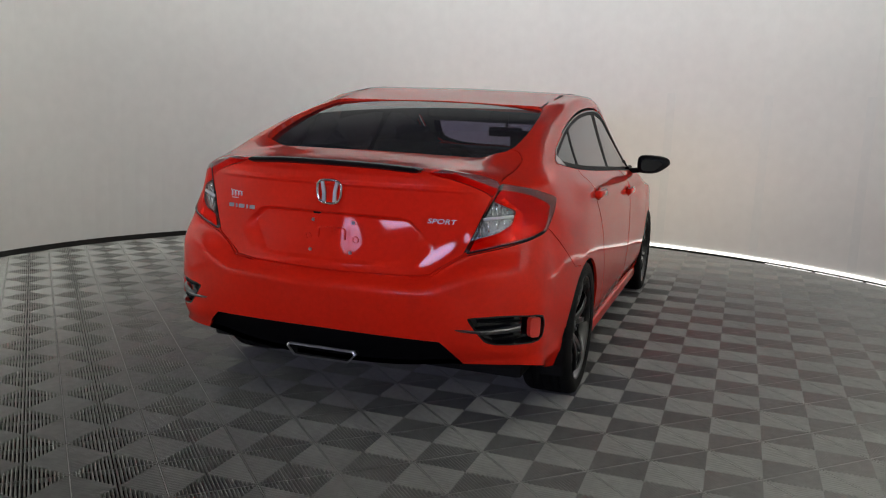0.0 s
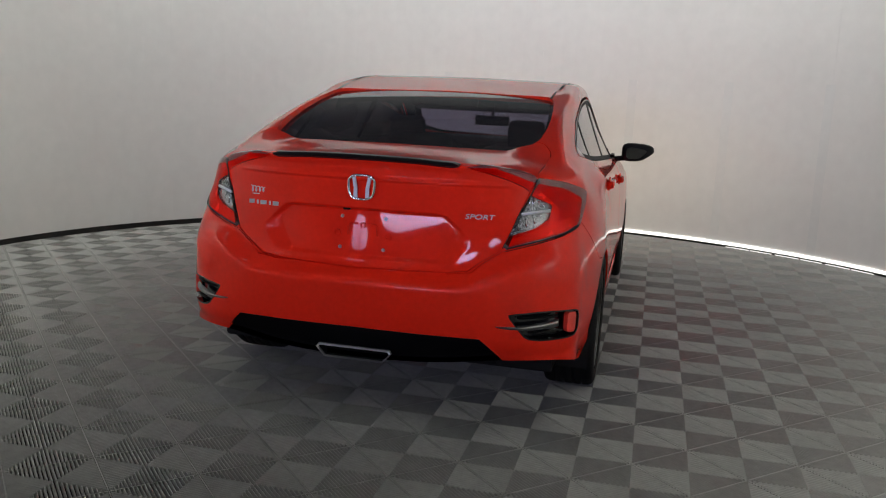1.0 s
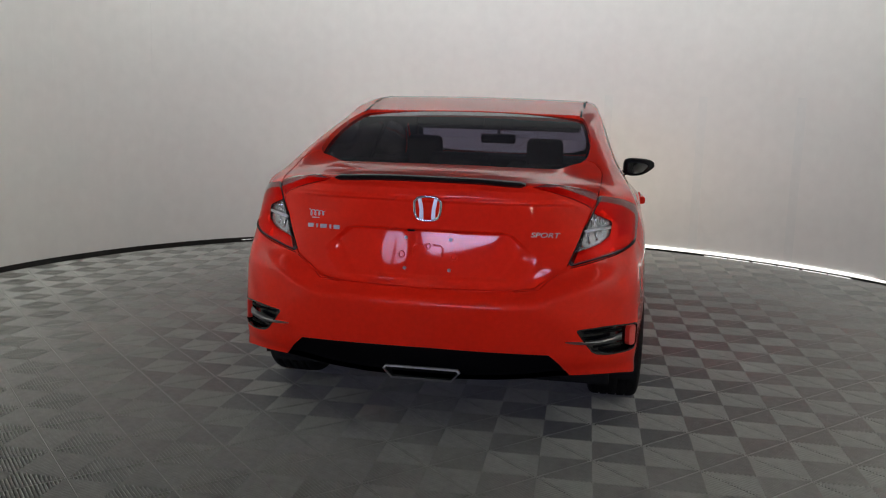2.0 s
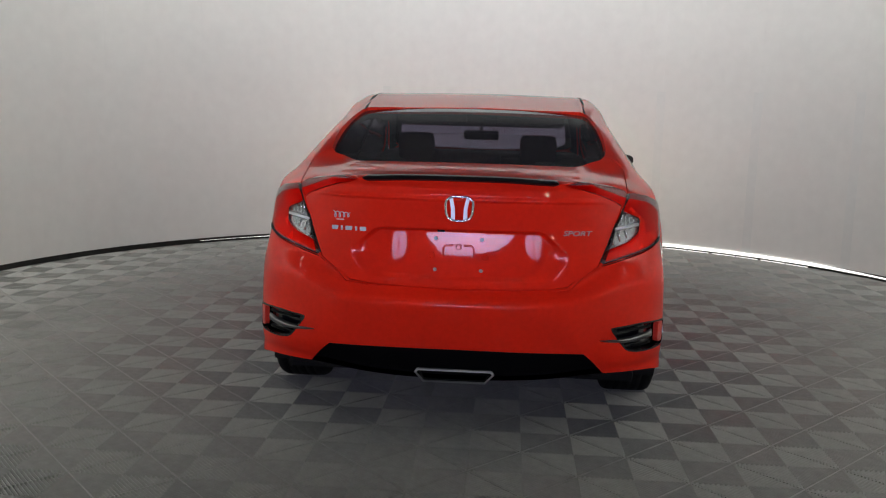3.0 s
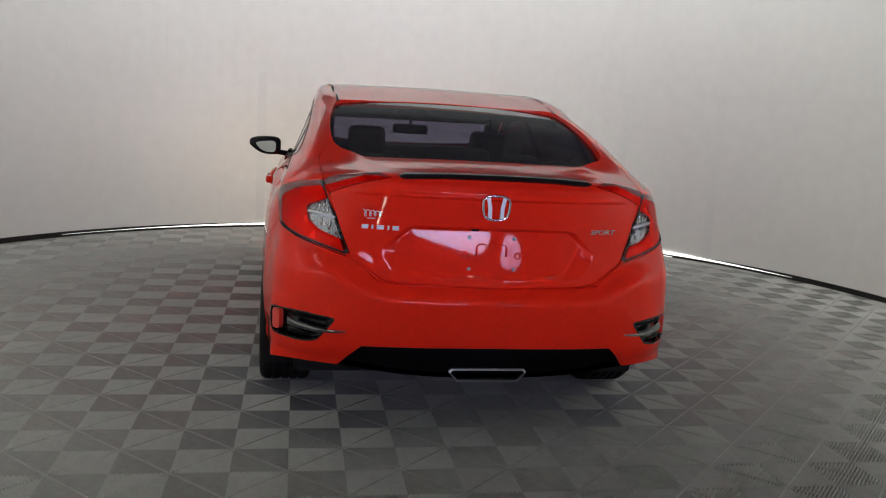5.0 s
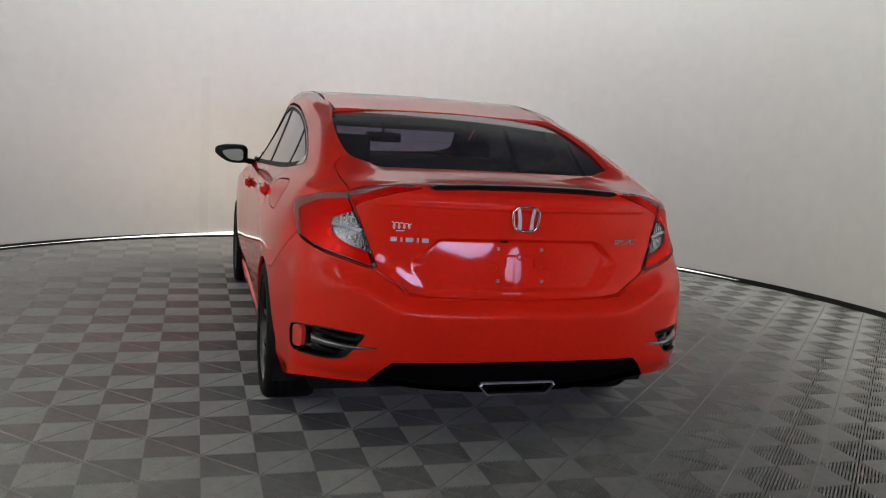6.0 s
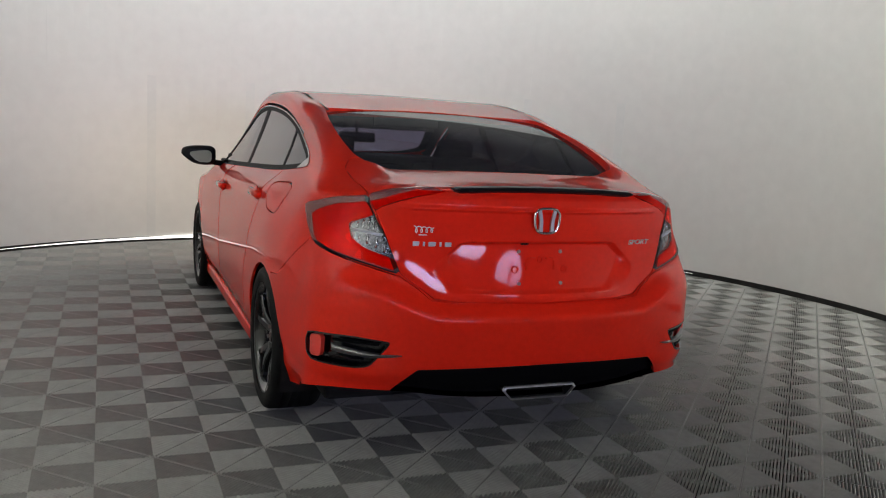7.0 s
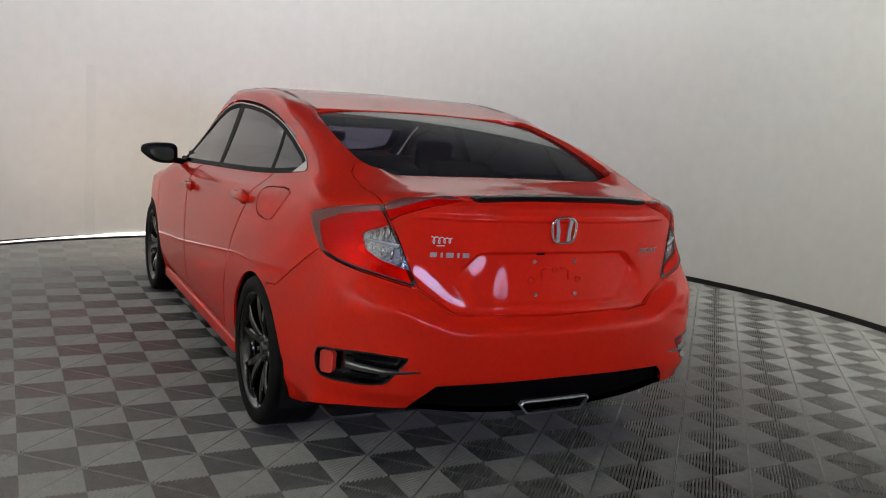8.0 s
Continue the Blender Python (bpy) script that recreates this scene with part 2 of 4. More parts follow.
# doorway behind the camera: frame and mullions before the daylight
door = part("door_1", box(3.3, 0.06, 0.08, (0, -6.93, 2.15), 0.005), BASE_BLACK)
tagged(door, "dark framed glazed doorway letting in daylight", "doorway", kind="structure")
for x in (-1.62, 1.62):
    part("mullion", box(0.05, 0.05, 2.07, (x, -6.90, 1.035), 0.005), BASE_BLACK, door)
part("transom", box(3.18, 0.05, 1.0, (0, -6.92, 0.5), 0.005), BASE_BLACK, door)
for k, sg in enumerate((-1, 1)):
    win = part("window_%d" % (k + 1), box(0.96, 0.05, 0.06, (0, 0, 0.40), 0.005), BASE_BLACK)
    win.matrix_world = pose(sg * 2.35, -6.92, 1.95)
    tagged(win, "dark framed window letting in daylight", "window", kind="structure")
    part("window_sill", box(0.96, 0.05, 0.06, (0, 0, -0.40), 0.005), BASE_BLACK, win)
    for x in (-0.455, 0.0, 0.455):
        part("mullion", box(0.05, 0.05, 0.74, (x, 0.0, 0), 0.005), BASE_BLACK, win)
skirt = part("baseboard", raw("baseboard", *upright_band([(x * 0.998, ROOM_Y + (y - ROOM_Y) * 0.998) for x, y in LINE], 0.0, 0.045, 0.1)), BASE_BLACK)
tagged(skirt, "glossy black baseboard strip along the curved wall", "baseboard", kind="structure")


def strip_band():
    """Light strip whose height runs out to nothing at both ends."""
    angles = [radians(a) for a in np.linspace(-46, 66, 57)]
    v, f = [], []
    for a in angles:
        e = max(0.03, min(1, (math.degrees(a) + 40) / 30, (66 - math.degrees(a)) / 18))
        for r, z in ((ROOM_R - 0.016, 0.022), (ROOM_R - 0.016, 0.022 + 0.028 * e), (ROOM_R, 0.022 + 0.028 * e), (ROOM_R, 0.022)):
            v.append((ROOM_X + r * math.sin(a), ROOM_Y + r * math.cos(a), z))
    for k in range(len(angles) - 1):
        for j in range(4):
            f.append((4 * k + j, 4 * k + (j + 1) % 4, 4 * k + 4 + (j + 1) % 4, 4 * k + 4 + j))
    return raw("light_strip", v, f)


strip = part("light_strip", strip_band(), STRIP)
for k in range(6):
    a = radians(27 + 3.6 * k)
    part("strip_segment", raw("strip_segment", *upright_band(arc_points(a, a + radians(3.1 if k % 2 else 3.4), ROOM_R - 0.019, 4), 0.002, 0.008, 0.003)), STRIP, strip)
tagged(strip, "thin white light strip along the foot of the curved wall", "light strip", kind="structure")
ceiling = part("ceiling", box(13, 16, 0.1, (0, -0.5, CEILING_Z + 0.05)), CEIL)
tagged(ceiling, "plain dark studio ceiling", "ceiling", kind="structure")
floor = part("floor", box(13, 16, 0.06, (0, -0.5, -0.050)), SUBFLOOR)
tagged(floor, "grey interlocking plastic floor tiles with diagonal ribs", "floor", kind="structure")

TILE_SIZE, TILE_X, TILE_Y = 0.2072, 0.907, -0.312
RIBS = 22
RIB_PROFILE = [(-1, -0.017), (-1, -0.0090), (-0.62, -0.0036), (-0.34, -0.0010), (-0.08, 0), (0.08, 0), (0.34, -0.0010), (0.62, -0.0036), (1, -0.0090), (1, -0.017)]


def tile_shape(flip):
    """Ribbed square: diagonal ribs, cut by a spine along the other diagonal; points and faces."""
    v, f = [], []
    P = TILE_SIZE
    diag = P * math.sqrt(2)
    pitch = diag / RIBS
    w = pitch * 0.63

    def place(p, q, z):
        x, y = (p - q) / math.sqrt(2), (p + q) / math.sqrt(2)
        return ((-x if flip else x) + P / 2, y + P / 2, z)

    for k in range(RIBS):
        c = (k + 0.5) * pitch - diag / 2
        for sgn in (1, -1):
            i = len(v)
            for da, z in RIB_PROFILE:
                e = max(diag / 2 - abs(c + da * w / 2), 0.003)
                v += [place(c + da * w / 2, sgn * 0.0040, z), place(c + da * w / 2, sgn * max(e, 0.0044), z)]
            m = len(RIB_PROFILE)
            turn = (sgn < 0) != bool(flip)
            for j in range(m - 1):
                q = (i + 2 * j, i + 2 * j + 2, i + 2 * j + 3, i + 2 * j + 1)
                f.append(q[::-1] if turn else q)
            f.append(tuple(i + 2 * j + 1 for j in range(m)))
            f.append(tuple(i + 2 * j for j in range(m))[::-1])
    # the spine that carries the ribs, a little lower than their tops
    i, end = len(v), diag / 2 - 0.004
    for q in (-0.0020, 0.0020):
        v += [place(p, q, z) for p in (-end, end) for z in (-0.017, -0.0022)]
    f += [(i + 1, i + 3, i + 7, i + 5), (i, i + 2, i + 3, i + 1), (i + 4, i + 5, i + 7, i + 6), (i, i + 1, i + 5, i + 4), (i + 2, i + 6, i + 7, i + 3)]
    return v, f


def lay_floor():
    shapes = {e: tile_shape(e) for e in (0, 1)}
    meshes = {e: raw("floor_tile", *shapes[e]) for e in (0, 1)}
    for me in meshes.values():
        me.materials.append(TILE)
    v0 = {e: np.array(shapes[e][0]) for e in (0, 1)}
    f0 = {e: shapes[e][1] for e in (0, 1)}
    allv, allf, count = [], [], 0
    for i in range(-26, 20):
        for j in range(-33, 30):
            x, y = TILE_X + i * TILE_SIZE, TILE_Y + j * TILE_SIZE
            cx, cy = x + TILE_SIZE / 2 - ROOM_X, y + TILE_SIZE / 2 - ROOM_Y
            if cy > -1.9 and math.hypot(cx, cy) > ROOM_R + 0.12:
                continue
            e = (i + j) % 2
            if -14 <= i < 3 and -9 <= j < 8:
                ob = part("floor_tile", meshes[e], TILE, floor)
                ob.location = (x, y, 0)
            else:
                allv.append(v0[e] + (x, y, 0))
                allf += [tuple(q + count for q in face) for face in f0[e]]
                count += len(v0[e])
    rest = part("floor_tiles", raw("floor_tiles", np.concatenate(allv).tolist(), allf), TILE, floor)
    tagged(rest, kind="stuff")


lay_floor()


# ---- panel cutting: a dense shell, cut along outlines into panels ----
# A shell is (D, F): D has columns x y z nx ny nz u row, F triangles.
def pchip(xk, yk, x, level=False):
    """Shape-keeping cubic through knots; it may end level."""
    xk, yk, x = np.asarray(xk, float), np.asarray(yk, float), np.asarray(x, float)
    h = np.diff(xk)
    d = np.diff(yk) / h
    m = np.zeros(len(xk))
    m[0], m[-1] = d[0], 0 if level else d[-1]
    for k in range(1, len(xk) - 1):
        if d[k - 1] * d[k] > 0:
            w1, w2 = 2 * h[k] + h[k - 1], h[k] + 2 * h[k - 1]
            m[k] = (w1 + w2) / (w1 / d[k - 1] + w2 / d[k])
    i = np.clip(np.searchsorted(xk, x) - 1, 0, len(h) - 1)
    t = (x - xk[i]) / h[i]
    return ((1 + 2 * t) * (1 - t) ** 2 * yk[i] + t * (1 - t) ** 2 * h[i] * m[i]
            + t * t * (3 - 2 * t) * yk[i + 1] + t * t * (t - 1) * h[i] * m[i + 1])


def vertex_normals(V, F):
    n = np.cross(V[F[:, 1]] - V[F[:, 0]], V[F[:, 2]] - V[F[:, 0]])
    N = np.zeros_like(V)
    for k in range(3):
        np.add.at(N, F[:, k], n)
    return N / np.maximum(np.linalg.norm(N, axis=1, keepdims=True), 1e-12)


def clip(S, f):
    """Cut a shell where f changes sign. Returns the part with f < 0 and the part with f >= 0."""
    D, F = S
    pos = f >= 0
    cnt = pos[F].sum(axis=1)
    inside, outside = [F[cnt == 0]], [F[cnt == 3]]
    mixed = F[(cnt == 1) | (cnt == 2)]
    if len(mixed):
        lone = np.where(cnt[(cnt == 1) | (cnt == 2)] == 1, True, False)
        pm = pos[mixed]
        odd = np.where(lone, np.argmax(pm, axis=1), np.argmin(pm, axis=1))
        r = np.arange(len(mixed))
        a, b, c = mixed[r, odd], mixed[r, (odd + 1) % 3], mixed[r, (odd + 2) % 3]
        n = len(D)
        keys = np.concatenate([np.minimum(a, b) * n + np.maximum(a, b), np.minimum(a, c) * n + np.maximum(a, c)])
        uk, inv = np.unique(keys, return_inverse=True)
        i, j = uk // n, uk % n
        t = (f[i] / (f[i] - f[j]))[:, None]
        D = np.concatenate([D, D[i] * (1 - t) + D[j] * t])
        ab, ac = n + inv[:len(a)], n + inv[len(a):]
        tip = np.stack([a, ab, ac], 1)
        r1, r2 = np.stack([ab, b, c], 1), np.stack([ab, c, ac], 1)
        outside += [tip[lone], r1[~lone], r2[~lone]]
        inside += [tip[~lone], r1[lone], r2[lone]]
    return tidy(D, np.concatenate(inside)), tidy(D, np.concatenate(outside))


def tidy(D, F):
    if not len(F):
        return D[:0], F
    used, inv = np.unique(F, return_inverse=True)
    return D[used], inv.reshape(-1, 3)


def soften(poly, times=2, share=0.25):
    """Round the corners of an outline."""
    p = np.asarray(poly, float)
    for _ in range(times):
        q = np.roll(p, -1, axis=0)
        p = np.stack([p * (1 - share) + q * share, p * share + q * (1 - share)], 1).reshape(-1, 2)
    return p


def outline(poly, px, py):
    """Signed distance to an outline, negative inside."""
    p = np.asarray(poly, float)
    q = np.roll(p, -1, axis=0)
    best, odd = np.full(len(px), 1e9), np.zeros(len(px), bool)
    for (ax, ay), (bx, by) in zip(p, q):
        ex, ey = bx - ax, by - ay
        wx, wy = px - ax, py - ay
        t = np.clip((wx * ex + wy * ey) / max(ex * ex + ey * ey, 1e-12), 0, 1)
        best = np.minimum(best, (wx - t * ex) ** 2 + (wy - t * ey) ** 2)
        cond = ((ay > py) != (by > py))
        if abs(ey) > 1e-12:
            odd ^= cond & (px < ax + (py - ay) * ex / ey)
    d = np.sqrt(best)
    return np.where(odd, -d, d)


def step(a, b, x):
    t = np.clip((x - a) / (b - a), 0, 1)
    return t * t * (3 - 2 * t)


def moved(S, d):
    D = S[0].copy()
    D[:, :3] += D[:, 3:6] * d
    return D, S[1]


def rim_of(F):
    e = np.concatenate([F[:, [0, 1]], F[:, [1, 2]], F[:, [2, 0]]])
    key = np.sort(e, axis=1)
    k = key[:, 0] * (F.max() + 1) + key[:, 1]
    _, idx, cnt = np.unique(k, return_index=True, return_counts=True)
    return e[idx[cnt == 1]]


def with_lip(S, depth):
    """Turn the free edges inward, so that a panel shows its thickness. The edge on the middle plane stays open. depth: metres, or a function of the edge points."""
    D, F = S
    e = rim_of(F)
    e = e[~((np.abs(D[e[:, 0], 0]) < 1e-4) & (np.abs(D[e[:, 1], 0]) < 1e-4))]
    out = np.cross(D[e[:, 1], :3] - D[e[:, 0], :3], D[e[:, 0], 3:6])
    ids, inv = np.unique(e, return_inverse=True)
    inv = inv.reshape(-1, 2)
    away = np.zeros((len(ids), 3))
    np.add.at(away, inv[:, 0], out)
    np.add.at(away, inv[:, 1], out)
    away /= np.maximum(np.linalg.norm(away, axis=1, keepdims=True), 1e-12)
    T, L = D[ids].copy(), D[ids].copy()
    L[:, :3] -= L[:, 3:6] * (depth(L)[:, None] if callable(depth) else depth)
    T[:, 3:6] = L[:, 3:6] = away
    a, b = inv[:, 0] + len(D), inv[:, 1] + len(D)
    c, d = a + len(ids), b + len(ids)
    return np.concatenate([D, T, L]), np.concatenate([F, np.stack([b, a, c], 1), np.stack([b, c, d], 1)])


def doubled(S):
    """The half and its mirror image in one, joined on the middle plane."""
    D, F = S
    M = D.copy()
    M[:, 0] *= -1
    M[:, 3] *= -1
    mid = np.abs(D[:, 0]) < 1e-4
    idx = np.where(mid, np.arange(len(D)), len(D) + np.cumsum(~mid) - 1)
    return np.concatenate([D, M[~mid]]), np.concatenate([F, idx[F][:, ::-1]])


def mirrored(S):
    D = S[0].copy()
    D[:, 0] *= -1
    D[:, 3] *= -1
    return D, S[1][:, ::-1]


def shell_mesh(name, S):
    D, F = S
    me = bpy.data.meshes.new(name)
    me.from_pydata(D[:, :3].tolist(), [], F.tolist())
    me.update()
    me.polygons.foreach_set("use_smooth", [True] * len(me.polygons))
    me.normals_split_custom_set_from_vertices(D[:, 3:6].tolist())
    return me


def panel(name, S, mat, parent, label="", both=False):
    """A cut panel as a part: across the whole car, or one on each side."""
    if both:
        return [part(name, shell_mesh(name, s), mat, parent, label) for s in (S, mirrored(S))]
    return part(name, shell_mesh(name, doubled(S)), mat, parent, label)


# ---- the car ----
car = new("car")
tagged(car, "glossy red four-door sedan parked on ribbed grey floor tiles", "car")
car.matrix_world = pose(0.008, 0.40, 0, 0, 0, 0.1)

# stations: nose, along the side to the tail corner, round to the middle of the tail
SIDE_Y = [3.62, 3.5, 3.15, 2.74, 2.3, 1.75, 1.4, 0.9, 0.45, 0.0, -0.3, -0.47]
HALF = [0.0, 0.55, 0.82, 0.905, 0.905, 0.900, 0.900, 0.903, 0.906, 0.907, 0.893, 0.872]
BELT_X = [0.0, 0.45, 0.70, 0.80, 0.81, 0.80, 0.80, 0.80, 0.80, 0.795, 0.795, 0.800]
BELT_Z = [0.65, 0.72, 0.80, 0.87, 0.93, 0.965, 0.985, 1.008, 1.03, 1.058, 1.050, 1.033]
SILL_Z = [0.25, 0.22, 0.20, 0.19, 0.19, 0.19, 0.19, 0.19, 0.19, 0.20, 0.215, 0.24]
# tail stations, line by line from the bottom: x, y, z
TAIL = [
    [(0.838, -0.64, 0.295), (0.765, -0.765, 0.322), (0.645, -0.862, 0.332), (0.50, -0.900, 0.322), (0.40, -0.915, 0.308), (0.20, -0.93, 0.294), (0, -0.935, 0.290)],
    [(0.848, -0.66, 0.42), (0.782, -0.79, 0.42), (0.665, -0.895, 0.42), (0.515, -0.940, 0.42), (0.41, -0.957, 0.42), (0.20, -0.978, 0.42), (0, -0.985, 0.42)],
    [(0.840, -0.668, 0.66), (0.776, -0.798, 0.675), (0.655, -0.895, 0.675), (0.505, -0.952, 0.622), (0.41, -0.972, 0.600), (0.20, -0.995, 0.598), (0, -1.002, 0.598)],
    [(0.812, -0.650, 0.815), (0.742, -0.762, 0.785), (0.617, -0.832, 0.765), (0.485, -0.875, 0.705), (0.40, -0.893, 0.672), (0.20, -0.916, 0.670), (0, -0.923, 0.670)],
    [(0.785, -0.632, 0.91), (0.710, -0.737, 0.90), (0.60, -0.812, 0.88), (0.48, -0.851, 0.888), (0.39, -0.872, 0.89), (0.195, -0.898, 0.89), (0, -0.907, 0.89)],
    [(0.762, -0.622, 1.005), (0.685, -0.732, 1.020), (0.58, -0.80, 1.050), (0.475, -0.846, 1.066), (0.38, -0.872, 1.067), (0.19, -0.900, 1.076), (0, -0.909, 1.078)],
]
ROOF = {  # section over the belt at some lengths: x, z of window top, rail, mid roof and middle
    2.74: ((0.72, 0.93), (0.55, 0.965), (0.30, 0.985), (0, 0.99)),
    2.3: ((0.745, 0.99), (0.61, 1.06), (0.31, 1.085), (0, 1.09)),
    1.75: ((0.672, 1.255), (0.625, 1.375), (0.31, 1.412), (0, 1.420)),
    1.4: ((0.660, 1.345), (0.630, 1.428), (0.31, 1.447), (0, 1.453)),
    0.9: ((0.672, 1.328), (0.640, 1.433), (0.31, 1.443), (0, 1.447)),
    0.45: ((0.694, 1.268), (0.652, 1.382), (0.32, 1.369), (0, 1.371)),
    0.0: ((0.728, 1.160), (0.668, 1.292), (0.33, 1.262), (0, 1.264)),
    -0.3: ((0.744, 1.104), (0.670, 1.204), (0.33, 1.160), (0, 1.162)),
    -0.47: ((0.738, 1.074), (0.655, 1.138), (0.33, 1.112), (0, 1.113)),
    -0.622: ((0.710, 1.052), (0.63, 1.084), (0.33, 1.097), (0, 1.099)),
    -0.732: ((0.640, 1.054), (0.57, 1.074), (0.31, 1.088), (0, 1.091)),
}
DECK_Z = [1.108, 1.102, 1.0885, 1.0865, 1.084, 1.081, 1.080]
NOSE_Z = [0.66, 0.80, 0.93]


def resample(x, rows, at):
    """Smooth rows of points (Catmull-Rom) at other row numbers."""
    k = np.clip(np.searchsorted(x, at, side="right") - 1, 0, len(x) - 2)
    h = x[k + 1] - x[k]
    t = ((at - x[k]) / h)[:, None, None]
    slope = np.gradient(rows, x, axis=0)
    h = h[:, None, None]
    return ((1 + 2 * t) * (1 - t) ** 2 * rows[k] + t * (1 - t) ** 2 * h * slope[k]
            + t * t * (3 - 2 * t) * rows[k + 1] + t * t * (t - 1) * h * slope[k + 1])


def shell():
    lines = []
    for k in range(6):
        pts = []
        for y, w, bx, bz, sz in zip(SIDE_Y, HALF, BELT_X, BELT_Z, SILL_Z):
            dx = (-0.055, -0.012, 0.0, -0.004, -0.016)[k] if k < 5 else 0
            mid = (sz, 0.36, 0.52, 0.68, 0.84 if bz > 0.9 else bz - 0.06)[k] if k < 5 else bz
            x = bx if k == 5 else max(0.0, (w + dx) if y < 3.6 else 0)
            if k == 4:
                x = min(x, bx + 0.75 * (w - bx) + 0.02) if y < 3.6 else 0
            pts.append((x, y, min(mid, bz)))
        lines.append(np.array(pts + TAIL[k]))
    belt = lines[5]
    for j in range(4):
        pts = []
        for k, (x, y, z) in enumerate(belt):
            if y in ROOF:
                px, pz = ROOF[y][j]
            else:
                c = NOSE_Z[k] if k < 3 else DECK_Z[k - 12]
                fx, fz = ((0.9, 0.45), (0.74, 0.75), (0.38, 0.95), (0, 1))[j]
                px, pz = x * fx, z + (c - z) * fz
            pts.append((px, y, pz))
        lines.append(np.array(pts))
    L = np.array(lines)                                   # line, station, xyz
    # along: spacing by the widest line; dense round the tail
    ref = L[2]
    s = np.concatenate([[0], np.cumsum(np.linalg.norm(np.diff(ref[:, :2], axis=0), axis=1))])
    tail0 = s[10]
    si = np.concatenate([np.linspace(0, s[9], 150, endpoint=False), np.linspace(s[9], tail0, 26, endpoint=False), np.linspace(tail0, s[-1], 186)])
    A = np.array([[pchip(s, L[l, :, c], si, c > 0) for c in range(3)] for l in range(len(L))]).transpose(0, 2, 1)
    # round the corners of the plan a little
    for _ in range(24):
        B = A.copy()
        B[:, 1:-1] = 0.25 * A[:, :-2] + 0.5 * A[:, 1:-1] + 0.25 * A[:, 2:]
        B[:, -1, 1:] = 0.5 * (A[:, -2, 1:] + A[:, -1, 1:])
        A = B
    # across: knots by mean chord, dense below the belt
    knots = np.array([0, 1.1, 2.4, 3.6, 5.0, 6.6, 8.2, 9.0, 10.6, 12.2])
    vi = np.concatenate([np.linspace(0, 6.6, 124, endpoint=False), np.linspace(6.6, 12.2, 64)])
    m, n = len(vi), len(si)
    G = np.zeros((m, n, 3))
    for k in range(n):
        for c in range(3):
            G[:, k, c] = pchip(knots, A[:, k, c], vi)
    low = (vi < 5.4)[1:-1, None, None]
    for k in range(12):                                   # soften the belt and the lines between, the tail less
        B = G.copy()
        B[1:-1] = 0.25 * G[:-2] + 0.5 * G[1:-1] + 0.25 * G[2:]
        G[1:-1] = np.where(low & (k > 2), G[1:-1], B[1:-1])
    up = vi > 7.0
    for k in range(16):                                   # even out roof, pillars and deck
        B = G.copy()
        B[1:-1, 1:-1] = 0.4 * G[1:-1, 1:-1] + 0.15 * (G[:-2, 1:-1] + G[2:, 1:-1] + G[1:-1, :-2] + G[1:-1, 2:])
        B[-1, 1:-1] = 0.5 * G[-1, 1:-1] + 0.25 * (G[-1, :-2] + G[-1, 2:])
        G = np.where(up[:, None, None], B, G)
    saddle = step(-0.58, -0.40, G[..., 1]) * step(0.45, 0.2, G[..., 1]) * step(4.6, 5.6, vi)[:, None]
    for k in range(60):                                   # even out the shoulder behind the doors
        B = G.copy()
        B[1:-1, 1:-1] = 0.4 * G[1:-1, 1:-1] + 0.15 * (G[:-2, 1:-1] + G[2:, 1:-1] + G[1:-1, :-2] + G[1:-1, 2:])
        G = G + (B - G) * saddle[..., None]
    deck = step(-0.40, -0.52, G[..., 1]) * step(7.0, 8.0, vi)[:, None]
    for k in range(60):                                   # even out the deck between glass and spoiler
        B = G.copy()
        B[1:-1, 1:-1] = 0.4 * G[1:-1, 1:-1] + 0.15 * (G[:-2, 1:-1] + G[2:, 1:-1] + G[1:-1, :-2] + G[1:-1, 2:])
        B[-1, 1:-1] = 0.5 * G[-1, 1:-1] + 0.25 * (G[-1, :-2] + G[-1, 2:])
        G = G + (B - G) * deck[..., None]
    # the deck runs straight on to the foot of the glass
    for k in np.flatnonzero(vi > 7.4):
        x, y, z = G[k].T
        straight = np.interp(0.60, -y, z) + 0.095 * (y + 0.60)
        G[k, :, 2] += (straight - z) * step(-0.39, -0.45, y) * step(-0.68, -0.60, y) * step(0.56, 0.46, x) * step(7.4, 8.6, vi[k])
    fine = np.concatenate([np.linspace(0, 6.6, 260, endpoint=False), vi[vi >= 6.6]])
    G = resample(vi, G, fine)
    vi, m = fine, len(fine)
    G[:, 0, 0] = G[:, -1, 0] = G[-1, :, 0] = 0
    u = (si[-1] - si)[None, :].repeat(m, 0)
    row = vi[:, None].repeat(n, 1)
    return G, u, row


G, GU, GROW = shell()
gx, gy, gz = G[..., 0], G[..., 1], G[..., 2]


def at_uz(x, y, z):
    """Unrolled place (u, z) of the lower shell nearest to a point."""
    low = GROW < 7.8
    d = np.where(low, (gx - x) ** 2 + (gy - y) ** 2 + (gz - z) ** 2, 9)
    k = np.unravel_index(np.argmin(d), d.shape)
    return GU[k], z


def uz(*pts):
    return [at_uz(*p) for p in pts]


